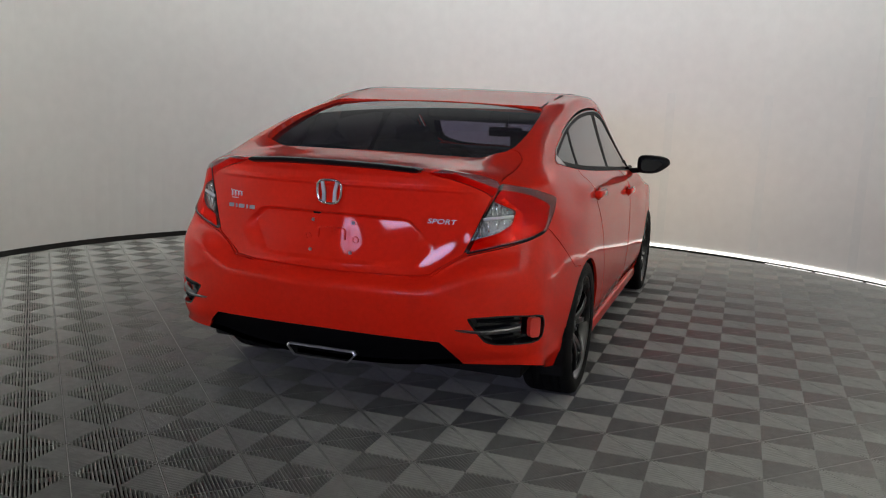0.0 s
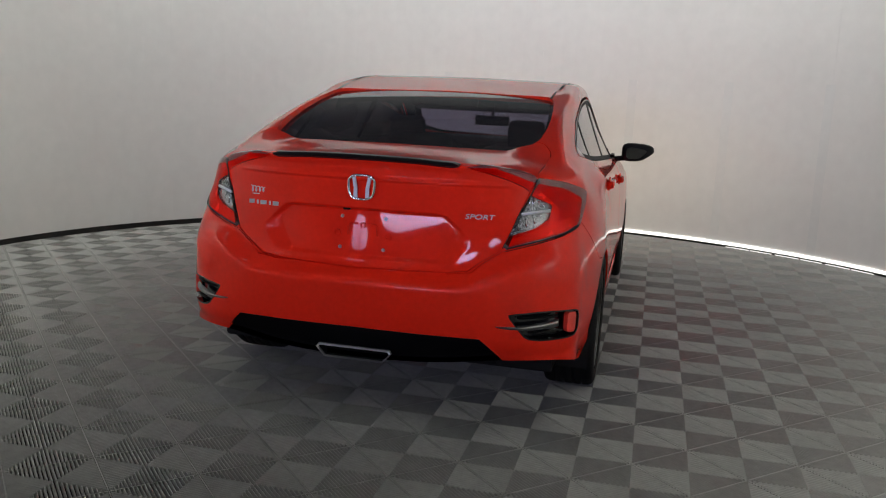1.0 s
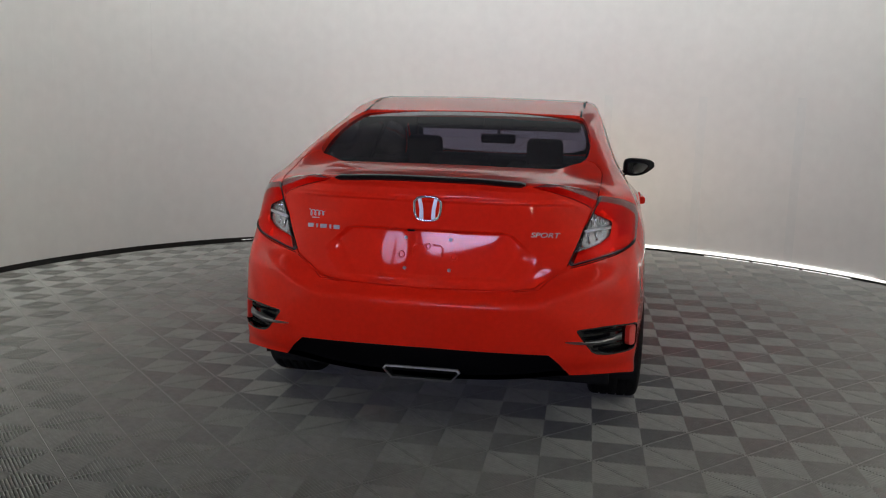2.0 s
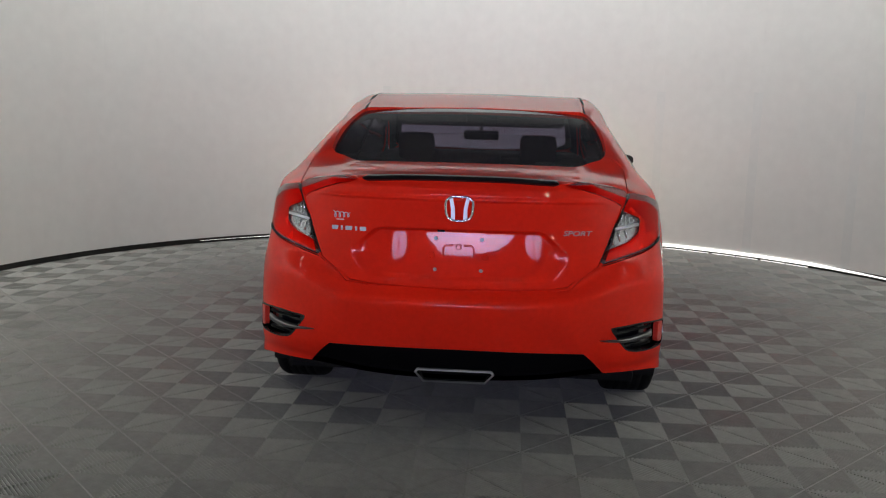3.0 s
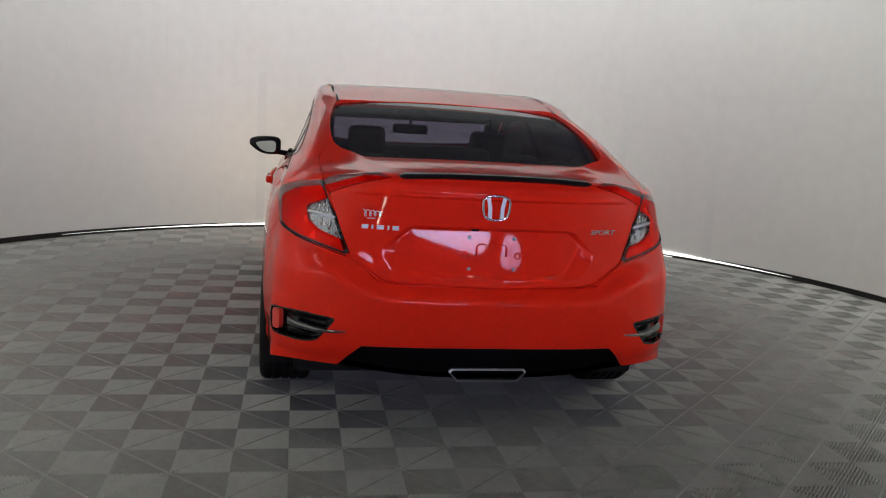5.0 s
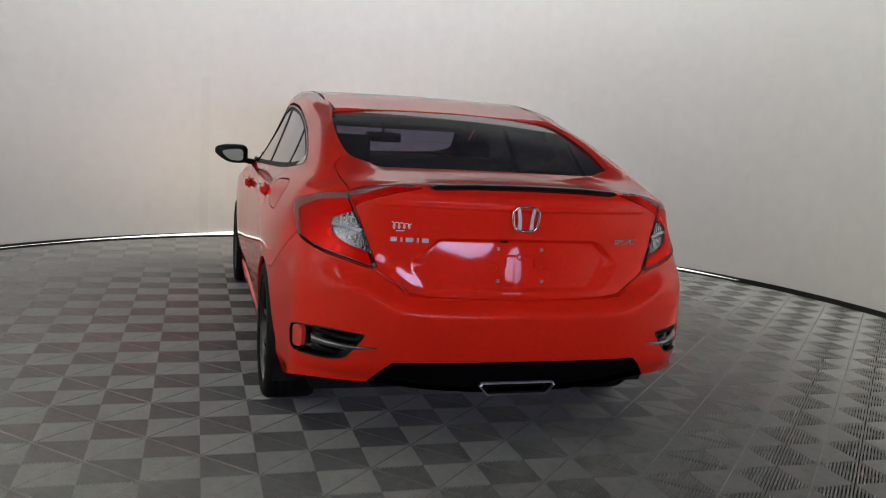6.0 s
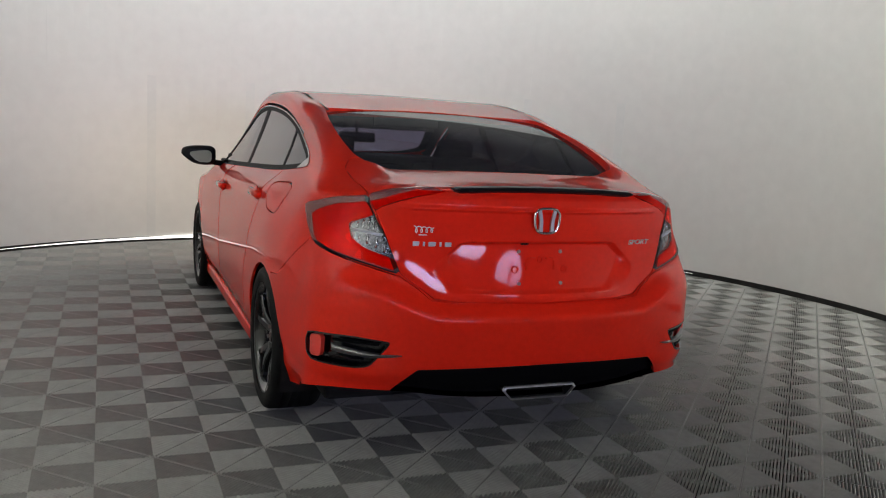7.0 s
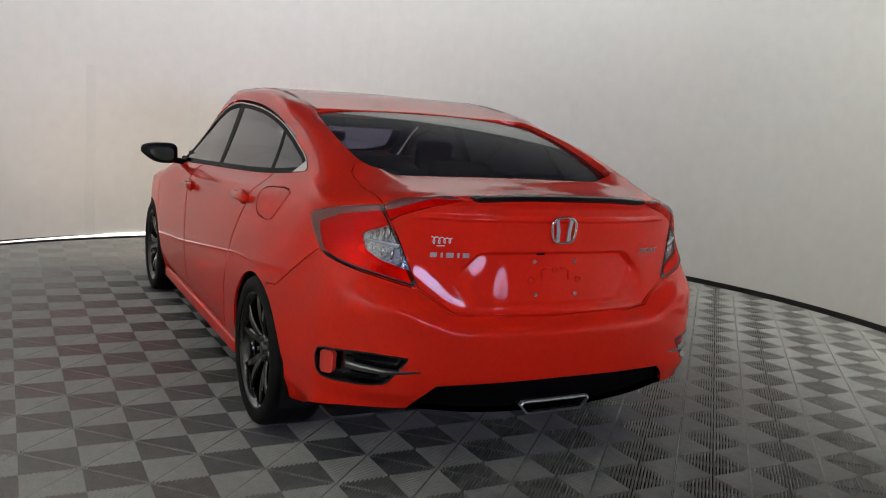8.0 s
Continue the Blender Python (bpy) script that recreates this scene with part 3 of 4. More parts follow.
# outlines on the unrolled shell
LAMP = soften(uz((0.655, -0.757, 1.034), (0.745, -0.64, 1.014), (0.822, -0.475, 0.972), (0.828, -0.52, 0.92), (0.817, -0.585, 0.855), (0.80, -0.63, 0.832), (0.69, -0.765, 0.795), (0.546, -0.845, 0.752), (0.60, -0.81, 0.88), (0.638, -0.775, 0.975)), 1, 0.12)
LAMP_LID = soften(uz((0.648, -0.752, 1.036), (0.59, -0.78, 1.060), (0.525, -0.80, 1.077), (0.46, -0.83, 1.078), (0.385, -0.865, 1.066), (0.43, -0.855, 1.053), (0.50, -0.835, 1.037), (0.56, -0.81, 1.018), (0.61, -0.785, 0.996), (0.634, -0.778, 0.978)), 1, 0.12)
RED = soften(uz((0.652, -0.76, 1.012), (0.735, -0.65, 0.990), (0.795, -0.54, 0.945), (0.805, -0.565, 0.91), (0.803, -0.60, 0.862), (0.792, -0.637, 0.840), (0.69, -0.765, 0.804), (0.55, -0.845, 0.762), (0.59, -0.815, 0.88), (0.632, -0.78, 0.972)), 1, 0.15)
CLEAR = soften(uz((0.630, -0.785, 0.970), (0.66, -0.768, 0.955), (0.714, -0.713, 0.928), (0.708, -0.735, 0.875), (0.66, -0.778, 0.84), (0.557, -0.842, 0.802), (0.595, -0.815, 0.87)), 1, 0.12)
LAMP_GAP = uz((0.543, -0.85, 0.745), (0.59, -0.815, 0.88), (0.635, -0.78, 0.985), (0.645, -0.75, 1.05), (0.668, -0.735, 1.045), (0.650, -0.765, 0.985), (0.609, -0.805, 0.88), (0.566, -0.84, 0.75))
LOWER_EDGE = uz((0.815, -0.60, 0.846), (0.795, -0.637, 0.843), (0.76, -0.69, 0.824), (0.69, -0.765, 0.7995), (0.545, -0.845, 0.756), (0.53, -0.85, 0.735), (0.69, -0.765, 0.775), (0.83, -0.60, 0.815))
GUIDE = uz((0.792, -0.637, 0.85), (0.69, -0.765, 0.806), (0.565, -0.84, 0.768), (0.575, -0.83, 0.792), (0.66, -0.778, 0.832), (0.702, -0.742, 0.856), (0.714, -0.73, 0.91), (0.665, -0.765, 0.966), (0.672, -0.752, 0.978), (0.735, -0.69, 0.915), (0.73, -0.71, 0.862), (0.78, -0.65, 0.876))
LID_LOW = uz((0, -0.93, 0.652), (0.35, -0.92, 0.658), (0.43, -0.90, 0.668), (0.475, -0.885, 0.70), (0.548, -0.845, 0.752), (0.597, -0.812, 0.88), (0.638, -0.778, 0.980), (0.652, -0.755, 1.035), (0.655, -0.75, 1.3), (0, -0.9, 1.3))
LID_LOW = np.array(LID_LOW + [(-u, z) for u, z in LID_LOW[:0:-1]][1:])
RECESS = uz((0, -0.91, 0.882), (0.322, -0.88, 0.880), (0.428, -0.865, 0.790), (0.424, -0.87, 0.757), (0.365, -0.885, 0.686), (0, -0.93, 0.682))
RECESS = soften(RECESS + [(-u, z) for u, z in RECESS[-2:0:-1]], 1, 0.08)
RECESS_FLOOR = uz((0, -0.91, 0.872), (0.316, -0.88, 0.870), (0.372, -0.87, 0.822), (0.296, -0.885, 0.702), (0, -0.93, 0.698))
RECESS_FLOOR = soften(RECESS_FLOOR + [(-u, z) for u, z in RECESS_FLOOR[-2:0:-1]], 1, 0.05)
DIFF = uz((0, -1.0, 0.425), (0.50, -0.94, 0.418), (0.585, -0.90, 0.330), (0.63, -0.87, 0.2))
DIFF = np.array([(0, 0.425)] + DIFF[1:] + [(-u, z) for u, z in DIFF[:0:-1]])
FOG = soften(uz((0.833, -0.675, 0.517), (0.725, -0.842, 0.534), (0.602, -0.915, 0.522), (0.598, -0.915, 0.510), (0.612, -0.911, 0.490), (0.633, -0.905, 0.463), (0.672, -0.89, 0.424), (0.72, -0.846, 0.413), (0.822, -0.70, 0.407), (0.838, -0.665, 0.43), (0.843, -0.655, 0.48)), 1, 0.18)
BUMPER = np.array(uz((0, -1, 0.650), (0.36, -0.92, 0.654), (0.44, -0.9, 0.664), (0.482, -0.885, 0.70), (0.553, -0.845, 0.748)) + uz((0.69, -0.765, 0.79), (0.805, -0.63, 0.833), (0.822, -0.58, 0.85)) + [(at_uz(0.885, -0.28, 0.6)[0], 0.655), (at_uz(0.885, -0.18, 0.5)[0], 0.645), (at_uz(0.885, -0.1, 0.3)[0], 0.1), (-0.5, 0.1), (-0.5, 0.65)])
FUEL = soften([(0.07, 1.008), (-0.16, 1.024), (-0.205, 1.0), (-0.155, 0.915), (-0.12, 0.885), (0.04, 0.888), (0.085, 0.91), (0.09, 0.975)], 1, 0.2)
REAR_DOOR = [(0.13, 1.3), (0.13, 1.062), (0.20, 0.98), (0.42, 0.72), (0.50, 0.56), (0.54, 0.36), (0.60, 0.262), (1.47, 0.262), (1.525, 0.34), (1.555, 0.75), (1.545, 0.93), (1.45, 1.02), (1.42, 1.5)]
FRONT_DOOR = [(1.46, 1.5), (1.47, 1.02), (1.56, 0.93), (1.57, 0.75), (1.54, 0.34), (1.49, 0.262), (2.36, 0.262), (2.44, 0.36), (2.48, 0.75), (2.40, 0.93), (2.28, 1.5)]
WINDOWS = soften([(-0.225, 1.098), (-0.12, 1.15), (0.05, 1.198), (0.22, 1.245), (0.42, 1.288), (0.70, 1.326), (1.0, 1.345), (1.3, 1.352), (1.55, 1.322), (1.75, 1.255), (2.0, 1.125), (2.19, 0.985), (2.2, 0.958), (1.75, 0.975), (1.4, 0.992), (0.9, 1.014), (0.45, 1.036), (0.1, 1.06), (-0.1, 1.082)], 1, 0.2)
REAR_SCREEN = soften([(0.48, -0.452), (0.575, -0.437), (0.607, -0.37), (0.617, -0.25), (0.616, -0.1), (0.600, 0.1), (0.575, 0.265), (0.548, 0.310), (0.42, 0.352), (0.2, 0.386), (0, 0.394), (-0.3, 0.394), (-0.3, -0.455), (0, -0.455)], 1, 0.18)
WINDSCREEN = soften([(0.5, 2.36), (0.66, 2.2), (0.64, 2.0), (0.575, 1.76), (0.45, 1.70), (0, 1.68), (-0.3, 1.68), (-0.3, 2.45), (0, 2.45)], 1, 0.2)

# relief pressed into the skin before cutting
def press():
    V = G.reshape(-1, 3).copy()
    u, r = GU.ravel(), GROW.ravel()
    m, n = G.shape[:2]
    i = np.arange(m * n).reshape(m, n)
    a, b, c, d = i[:-1, :-1].ravel(), i[:-1, 1:].ravel(), i[1:, 1:].ravel(), i[1:, :-1].ravel()
    F = np.concatenate([np.stack([a, b, c], 1), np.stack([a, c, d], 1)])
    area = np.linalg.norm(np.cross(V[F[:, 1]] - V[F[:, 0]], V[F[:, 2]] - V[F[:, 0]]), axis=1)
    F = F[area > 1e-12]
    N = vertex_normals(V, F)
    if N[np.argmax(V[:, 0])][0] < 0:
        F = F[:, ::-1]
        N = -N
    x, y, z = V.T
    rear = (u < 1.3) & (r < 7.2)
    dist = np.zeros(len(V))
    sd = outline(RECESS, u, z)
    si = outline(RECESS_FLOOR, u, z)
    ramp = np.clip(-sd, 0, 1) / np.maximum(np.clip(-sd, 0, 1) + np.clip(si, 0, 1), 1e-6)
    dist -= np.where(rear & (sd < 0), (0.009 + 0.021 * np.clip((z - 0.684) / 0.196, 0, 1)) * ramp, 0)
    # lid turns out above the crease, the bumper shelf stands proud
    lidw = step(0.66, 0.5, u)
    dist += np.where(rear, lidw * (0.010 * step(0.990, 0.997, z) - 0.0085 * np.clip((z - 1.000) / 0.013, 0, 1)) + 0.020 * lidw * step(1.036, 1.082, z) * step(7.1, 6.5, r), 0)
    dist += np.where(rear, 0.003 * np.exp(-((z - 0.601) / 0.028) ** 2) * step(0.52, 0.44, u), 0)
    # flared lower corner and soft crease over the fog pocket
    dist += np.where(rear, 0.010 * step(0.36, 0.30, z) * step(0.55, 0.65, u), 0)
    # side: crease through the handles
    side = (y < 2.6) & (y > -0.25) & (r < 6.7) & (u > 0.9)
    dist += np.where(side, 0.026 * np.exp(-((z - (0.935 + 0.02 * (1.5 - y))) / 0.055) ** 2) * step(2.6, 2.2, y) * step(-0.25, 0.15, y), 0)
    # wheel-arch flares
    for cy in (-0.015, 2.74):
        rad = np.hypot(y - cy, z - 0.305)
        dist += np.where(r < 6.0, 0.001 * step(0.95, 1.25, u) * np.exp(-((rad - 0.36) / 0.05) ** 2), 0)
    V += N * dist[:, None]
    keep0 = np.abs(G.reshape(-1, 3)[:, 0]) < 1e-9
    V[keep0, 0] = 0
    N = vertex_normals(V, F)
    N[keep0, 0] = 0
    N /= np.maximum(np.linalg.norm(N, axis=1, keepdims=True), 1e-9)
    return np.concatenate([V, N, u[:, None], r[:, None]], 1), F


skin = press()


def col(S, k):
    return S[0][:, k]


def cut(S, field, gap=0.0022):
    """Panel inside the field's outline, a gap, and the rest."""
    inner, rest = clip(S, field(S) + gap)
    _, rest = clip(rest, field(rest) - gap)
    return inner, rest


def on_tail(poly, top=7.8, umax=1.6):
    return lambda S: np.where((col(S, 7) < top) & (col(S, 6) < umax), outline(poly, col(S, 6), col(S, 2)), 1.0)


def on_side(poly, xmin=0.45):
    return lambda S: np.where((col(S, 0) > xmin) & (col(S, 6) > 0.55), outline(poly, col(S, 1), col(S, 2)), 1.0)


def door_field(poly):
    return lambda S: np.maximum(on_side(poly)(S), (col(S, 7) - 8.35) * 0.1)


def on_top(poly, zmin=0.95, row0=7.0):
    return lambda S: np.where((col(S, 7) > row0) & (col(S, 2) > zmin), outline(poly, col(S, 0), col(S, 1)), 1.0)


LID_TOP = soften([(-0.3, -1.1), (-0.3, -0.47), (0.44, -0.45), (0.56, -0.40), (0.63, -0.40), (0.672, -0.47), (0.668, -0.60), (0.655, -0.75), (0.66, -1.1)], 1, 0.2)


def lid_field(S):
    low = outline(LID_LOW, col(S, 6), col(S, 2))
    high = outline(LID_TOP, col(S, 0), col(S, 1))
    return np.where(col(S, 7) < 6.7, np.where(col(S, 6) < 1.3, low, 1.0), high)


def arch_field(cy):
    return lambda S: np.where((col(S, 0) > 0.55) & (col(S, 6) > 0.6), np.hypot(col(S, 1) - cy, col(S, 2) - 0.300) - 0.352, 1.0)


def build_shell():
    S = skin
    for cy in (-0.015, 2.74):
        _, S = clip(S, arch_field(cy)(S))
    lamp, S = cut(S, on_tail(LAMP), 0.0008)
    lamp_lid, S = cut(S, on_tail(LAMP_LID), 0.0015)
    fog, S = cut(S, on_tail(FOG), 0.0)
    diff, S = cut(S, on_tail(DIFF), 0.0)
    glass, S = cut(S, on_side(WINDOWS), 0.0)
    rear, S = cut(S, on_top(REAR_SCREEN), 0.0)
    wind, S = cut(S, on_top(WINDSCREEN), 0.0)
    lid, S = cut(S, lid_field, 0.0024)
    bumper, S = cut(S, on_tail(BUMPER, 6.9, 1.9), 0.0018)
    patch, _ = clip(S, on_side(FUEL)(S) - 0.0032)
    fuel, S = cut(S, on_side(FUEL), 0.0032)
    rdoor, S = cut(S, door_field(REAR_DOOR), 0.0045)
    fdoor, S = cut(S, door_field(FRONT_DOOR), 0.0045)
    return dict(body=S, lamp=lamp, lamp_lid=lamp_lid, fog=fog, diff=diff, glass=glass, rear=rear, wind=wind, lid=lid, bumper=bumper, fuel=fuel, patch=patch, rdoor=rdoor, fdoor=fdoor)


P = build_shell()
panel("body_shell", with_lip(P["body"], lambda L: 0.012 + 0.024 * (on_top(REAR_SCREEN)((L, None)) < 0.004)), PAINT, car)
panel("trunk_lid", with_lip(P["lid"], 0.012), PAINT, car)
panel("rear_bumper", with_lip(P["bumper"], 0.014), PAINT, car)
part("fuel_flap", shell_mesh("fuel_flap", mirrored(with_lip(P["fuel"], 0.008))), PAINT, car)
part("quarter_panel", shell_mesh("quarter_panel", P["patch"]), PAINT, car)
rear_doors = panel("rear_door", with_lip(P["rdoor"], 0.012), PAINT, car, both=True)
front_doors = panel("front_door", with_lip(P["fdoor"], 0.012), PAINT, car, both=True)

# dark structure close behind the skin, seen through the gaps
under = clip(skin, np.where((col(skin, 2) > 1.0) | (col(skin, 1) > 2.9), 1.0, -1.0))[0]
for cy in (-0.015, 2.74):
    _, under = clip(under, arch_field(cy)(under))
_, under = clip(under, on_tail(FOG)(under) - 0.01)
_, under = clip(under, on_tail(LAMP)(under) - 0.006)
_, under = clip(under, on_tail(LAMP_LID)(under) - 0.004)
_, under = clip(under, on_tail(DIFF)(under))
_, under = clip(under, on_side(WINDOWS)(under) - 0.01)
panel("inner_frame", moved(under, -0.013), PAINT, car)
seam_top = clip(skin, np.where((col(skin, 7) > 6.5) & (col(skin, 1) < 0.2), np.abs(lid_field(skin)) - 0.03, 1.0))[0]
_, seam_top = clip(seam_top, on_top(REAR_SCREEN)(seam_top) - 0.004)
_, seam_top = clip(seam_top, on_tail(LAMP_LID)(seam_top) - 0.004)
_, seam_top = clip(seam_top, on_tail(LAMP)(seam_top) - 0.006)
panel("lid_gutter", moved(seam_top, -0.012), PAINT, car)

# ---- tail lamps ----
clear_lens, red_all = cut(P["lamp"], on_tail(CLEAR), 0.0)
red_lens, smoke = clip(red_all, on_tail(RED)(red_all))
for k, mir in enumerate((lambda s: s, mirrored)):
    lamp = part("tail_lamp", shell_mesh("tail_lamp", mir(moved(red_lens, 0.004))), RED_LENS, car, "red tail lamp lens with clear and smoked panels")
    part("housing", shell_mesh("housing", mir(moved(red_all, -0.001))), LAMP_RED, lamp)
    part("clear_panel", shell_mesh("clear_panel", mir(moved(clear_lens, 0.003))), CLEAR_LENS, lamp, "clear lens panel")
    inner, _ = clip(P["lamp"], on_tail(CLEAR)(P["lamp"]) - 0.006)
    part("reflector", shell_mesh("reflector", mir(with_lip(moved(inner, -0.008), -0.008))), LAMP_SILVER, lamp, "silvered faceted reflector")
    part("smoked_border", shell_mesh("smoked_border", mir(moved(smoke, 0.004))), SMOKE_LENS, lamp, "smoked brown lens border")
    wedge = part("lid_lamp", shell_mesh("lid_lamp", mir(moved(P["lamp_lid"], 0.003))), RED_LENS, car, "red wedge lamp on the trunk lid")
    part("housing", shell_mesh("housing", mir(moved(P["lamp_lid"], -0.001))), LAMP_RED, wedge)
    band, _ = clip(P["lamp_lid"], np.minimum(1.016 + 0.37 * (0.64 - col(P["lamp_lid"], 0)), 1.066) - col(P["lamp_lid"], 2))
    part("smoked_border", shell_mesh("smoked_border", mir(moved(band, 0.0045))), SMOKE_LENS, wedge, "smoked brown upper lens band")
    edge, _ = clip(P["lamp"], on_tail(LAMP_GAP)(P["lamp"]))
    part("inner_edge", shell_mesh("inner_edge", mir(with_lip(moved(edge, 0.003), 0.012))), EDGE_GREY, lamp, "black inner lamp edge")
    under, _ = clip(P["lamp"], on_tail(LOWER_EDGE)(P["lamp"]))
    part("lower_edge", shell_mesh("lower_edge", mir(with_lip(moved(under, 0.0048), 0.005))), BLACK, lamp, "matt black lower lamp edge")
    low_band, _ = clip(red_all, on_tail(GUIDE)(red_all))
    part("light_guide", shell_mesh("light_guide", mir(moved(low_band, 0.001))), LAMP_ORANGE, lamp, "orange-red light guide")
    # bright bar across the clear panel, flutes over it and facets below
    sg = 1 if k == 0 else -1
    part("light_bar", tube([(sg * 0.711, -0.728, 0.905), (sg * 0.664, -0.769, 0.900), (sg * 0.612, -0.807, 0.893)], 0.006), WHITE, lamp, "white light bar")
    for bx, by, z0, z1 in ((0.690, -0.738, 0.915, 0.932), (0.672, -0.752, 0.915, 0.944), (0.655, -0.766, 0.912, 0.954), (0.640, -0.778, 0.910, 0.958), (0.684, -0.752, 0.868, 0.888), (0.660, -0.774, 0.856, 0.888), (0.632, -0.793, 0.842, 0.884), (0.604, -0.812, 0.828, 0.872)):
        part("flute", tube([(sg * bx, by, z0), (sg * (bx - 0.006), by, z1)], 0.0045, 6), CHROME, lamp)

# ---- bumper fittings ----
part("diffuser", shell_mesh("diffuser", doubled(with_lip(moved(P["diff"], -0.028), -0.03))), BLACK, car, "matt black lower bumper diffuser")
part("rear_undertray", box(1.10, 0.36, 0.02, (0, -0.64, 0.30), 0.006), BLACK, car)


def exhaust():
    o = [(-0.147, 0.336), (0.147, 0.336), (0.157, 0.322), (0.122, 0.284), (-0.122, 0.284), (-0.157, 0.322)]
    i = [(-0.142, 0.3305), (0.142, 0.3305), (0.149, 0.321), (0.119, 0.2895), (-0.119, 0.2895), (-0.149, 0.321)]
    v = [(x, -0.950, z) for x, z in o] + [(x, -0.965, z) for x, z in o] + [(x, -0.968, z) for x, z in i] + [(x, -0.955, z) for x, z in i]
    ring = lambda a, b: [(a + k, a + (k + 1) % 6, b + (k + 1) % 6, b + k) for k in range(6)]
    tip = part("exhaust_trim", raw("exhaust_trim", v, ring(0, 6) + ring(6, 12) + ring(12, 18)), CHROME_SOFT, car, "wide chrome exhaust trim")
    v = [(x, -0.955, z) for x, z in i] + [(x, -0.82, z) for x, z in i]
    part("inner_duct", raw("inner_duct", v, ring(0, 6) + [(6, 7, 8, 9, 10, 11)]), DARK, tip)


exhaust()


def fog_pocket(sg):
    back = moved(P["fog"], -0.035)
    mir = (lambda s: s) if sg > 0 else mirrored
    pocket = part("fog_pocket", shell_mesh("fog_pocket", mir(with_lip(back, -0.036))), GLOSS_BLACK, car, "black fog lamp recess with slats")
    rim, _ = clip(P["fog"], -(outline(FOG, col(P["fog"], 6), col(P["fog"], 2)) + 0.006))
    part("rim", shell_mesh("rim", mir(with_lip(moved(rim, 0.002), 0.02))), GLOSS_BLACK, pocket)
    refl = uz((0.828, -0.688, 0.507), (0.802, -0.746, 0.512), (0.804, -0.742, 0.430), (0.828, -0.688, 0.426))
    piece, _ = clip(P["fog"], on_tail(soften(refl, 1, 0.15))(P["fog"]))
    part("reflector", shell_mesh("reflector", mir(with_lip(moved(piece, 0.001), 0.02))), REFLECTOR, pocket, "upright red reflector")
    def skin_y(x, z):
        d = (skin[0][:, 0] - x) ** 2 + (skin[0][:, 2] - z) ** 2 + (skin[0][:, 1] > -0.3) * 9
        return skin[0][np.argmin(d), 1]

    # two slats inside and the blade that runs out in a point on the bumper
    for z, x1 in ((0.505, 0.63), (0.438, 0.69)):
        pts = [(sg * x, skin_y(x, z) + 0.022, z) for x in np.linspace(0.775, x1, 7)]
        part("slat", tube(pts, 0.006, 6), BLACK, pocket)
    v, f = [], []
    for k, t in enumerate(np.linspace(0, 1, 13)):
        x = 0.782 - 0.222 * t
        z = 0.477 - 0.005 * t - 0.010 * math.sin(math.pi * t) * 0.6
        y = skin_y(x, z) + 0.014 * (1 - t) ** 0.7 - 0.007
        h = 0.013 * (1 - t) ** 0.6 + 0.001
        for dy, dz in ((0.012, h), (-0.002, h * 0.5), (-0.006, 0.0), (-0.002, -h), (0.012, -h)):
            v.append((sg * x, y + dy, z + dz))
        if k:
            for j in range(4):
                q = (5 * k - 5 + j, 5 * k + j, 5 * k + j + 1, 5 * k - 4 + j)
                f.append(q if sg > 0 else q[::-1])
    part("blade", raw("blade", v, f), SATIN_DARK, pocket, "dark satin blade ending in a point")


fog_pocket(1)
fog_pocket(-1)

# ---- spoiler ----
LIP = int(np.argmin(np.abs(GROW[:, 0] - 6.55)))


def spoiler():
    v, f = [], []
    prof = [(0.01, -0.012), (-0.012, -0.010), (-0.024, -0.004), (-0.029, 0.008), (-0.027, 0.011), (0.012, 0.013), (0.05, 0.007), (0.06, 0.0)]
    n = 41
    for k in range(n):
        x = -0.376 + 0.752 * k / (n - 1)
        j = np.argmin(np.abs(gx[LIP] - abs(x)) + (gy[LIP] > -0.3) * 9)
        e = min(1, 0.35 + (0.378 - abs(x)) / 0.02)
        for dy, dz in prof:
            v.append((x, gy[LIP, j] - 0.018 + dy, gz[LIP, j] + 0.005 + dz * e))
    m = len(prof)
    for k in range(n - 1):
        for j in range(m - 1):
            f.append((k * m + j, (k + 1) * m + j, (k + 1) * m + j + 1, k * m + j + 1))
    f += [tuple(range(m)), tuple((n - 1) * m + j for j in range(m))[::-1]]
    part("spoiler", raw("spoiler", v, f), SPOILER_BLACK, car, "slim black lip spoiler", smooth=False)


spoiler()

# ---- glass ----
def even_sheet(S, y0, y1):
    """Lay a cut pane on one even curved sheet fitted to its middle."""
    D, F = S[0].copy(), S[1]
    terms = lambda x, y: np.stack([np.ones_like(x), y, y * y, x * x], 1)
    mid = (D[:, 1] > y0) & (D[:, 1] < y1) & (D[:, 0] < 0.42)
    k = np.linalg.lstsq(terms(D[mid, 0], D[mid, 1]), D[mid, 2], rcond=None)[0]
    k[3] = -0.02
    D[:, 2] = terms(D[:, 0], D[:, 1]) @ k
    D[:, 3:6] = vertex_normals(D[:, :3], F)
    if D[:, 5].mean() < 0:
        D[:, 3:6] *= -1
    flat = np.abs(D[:, 0]) < 1e-6
    D[flat, 3] = 0
    return D, F


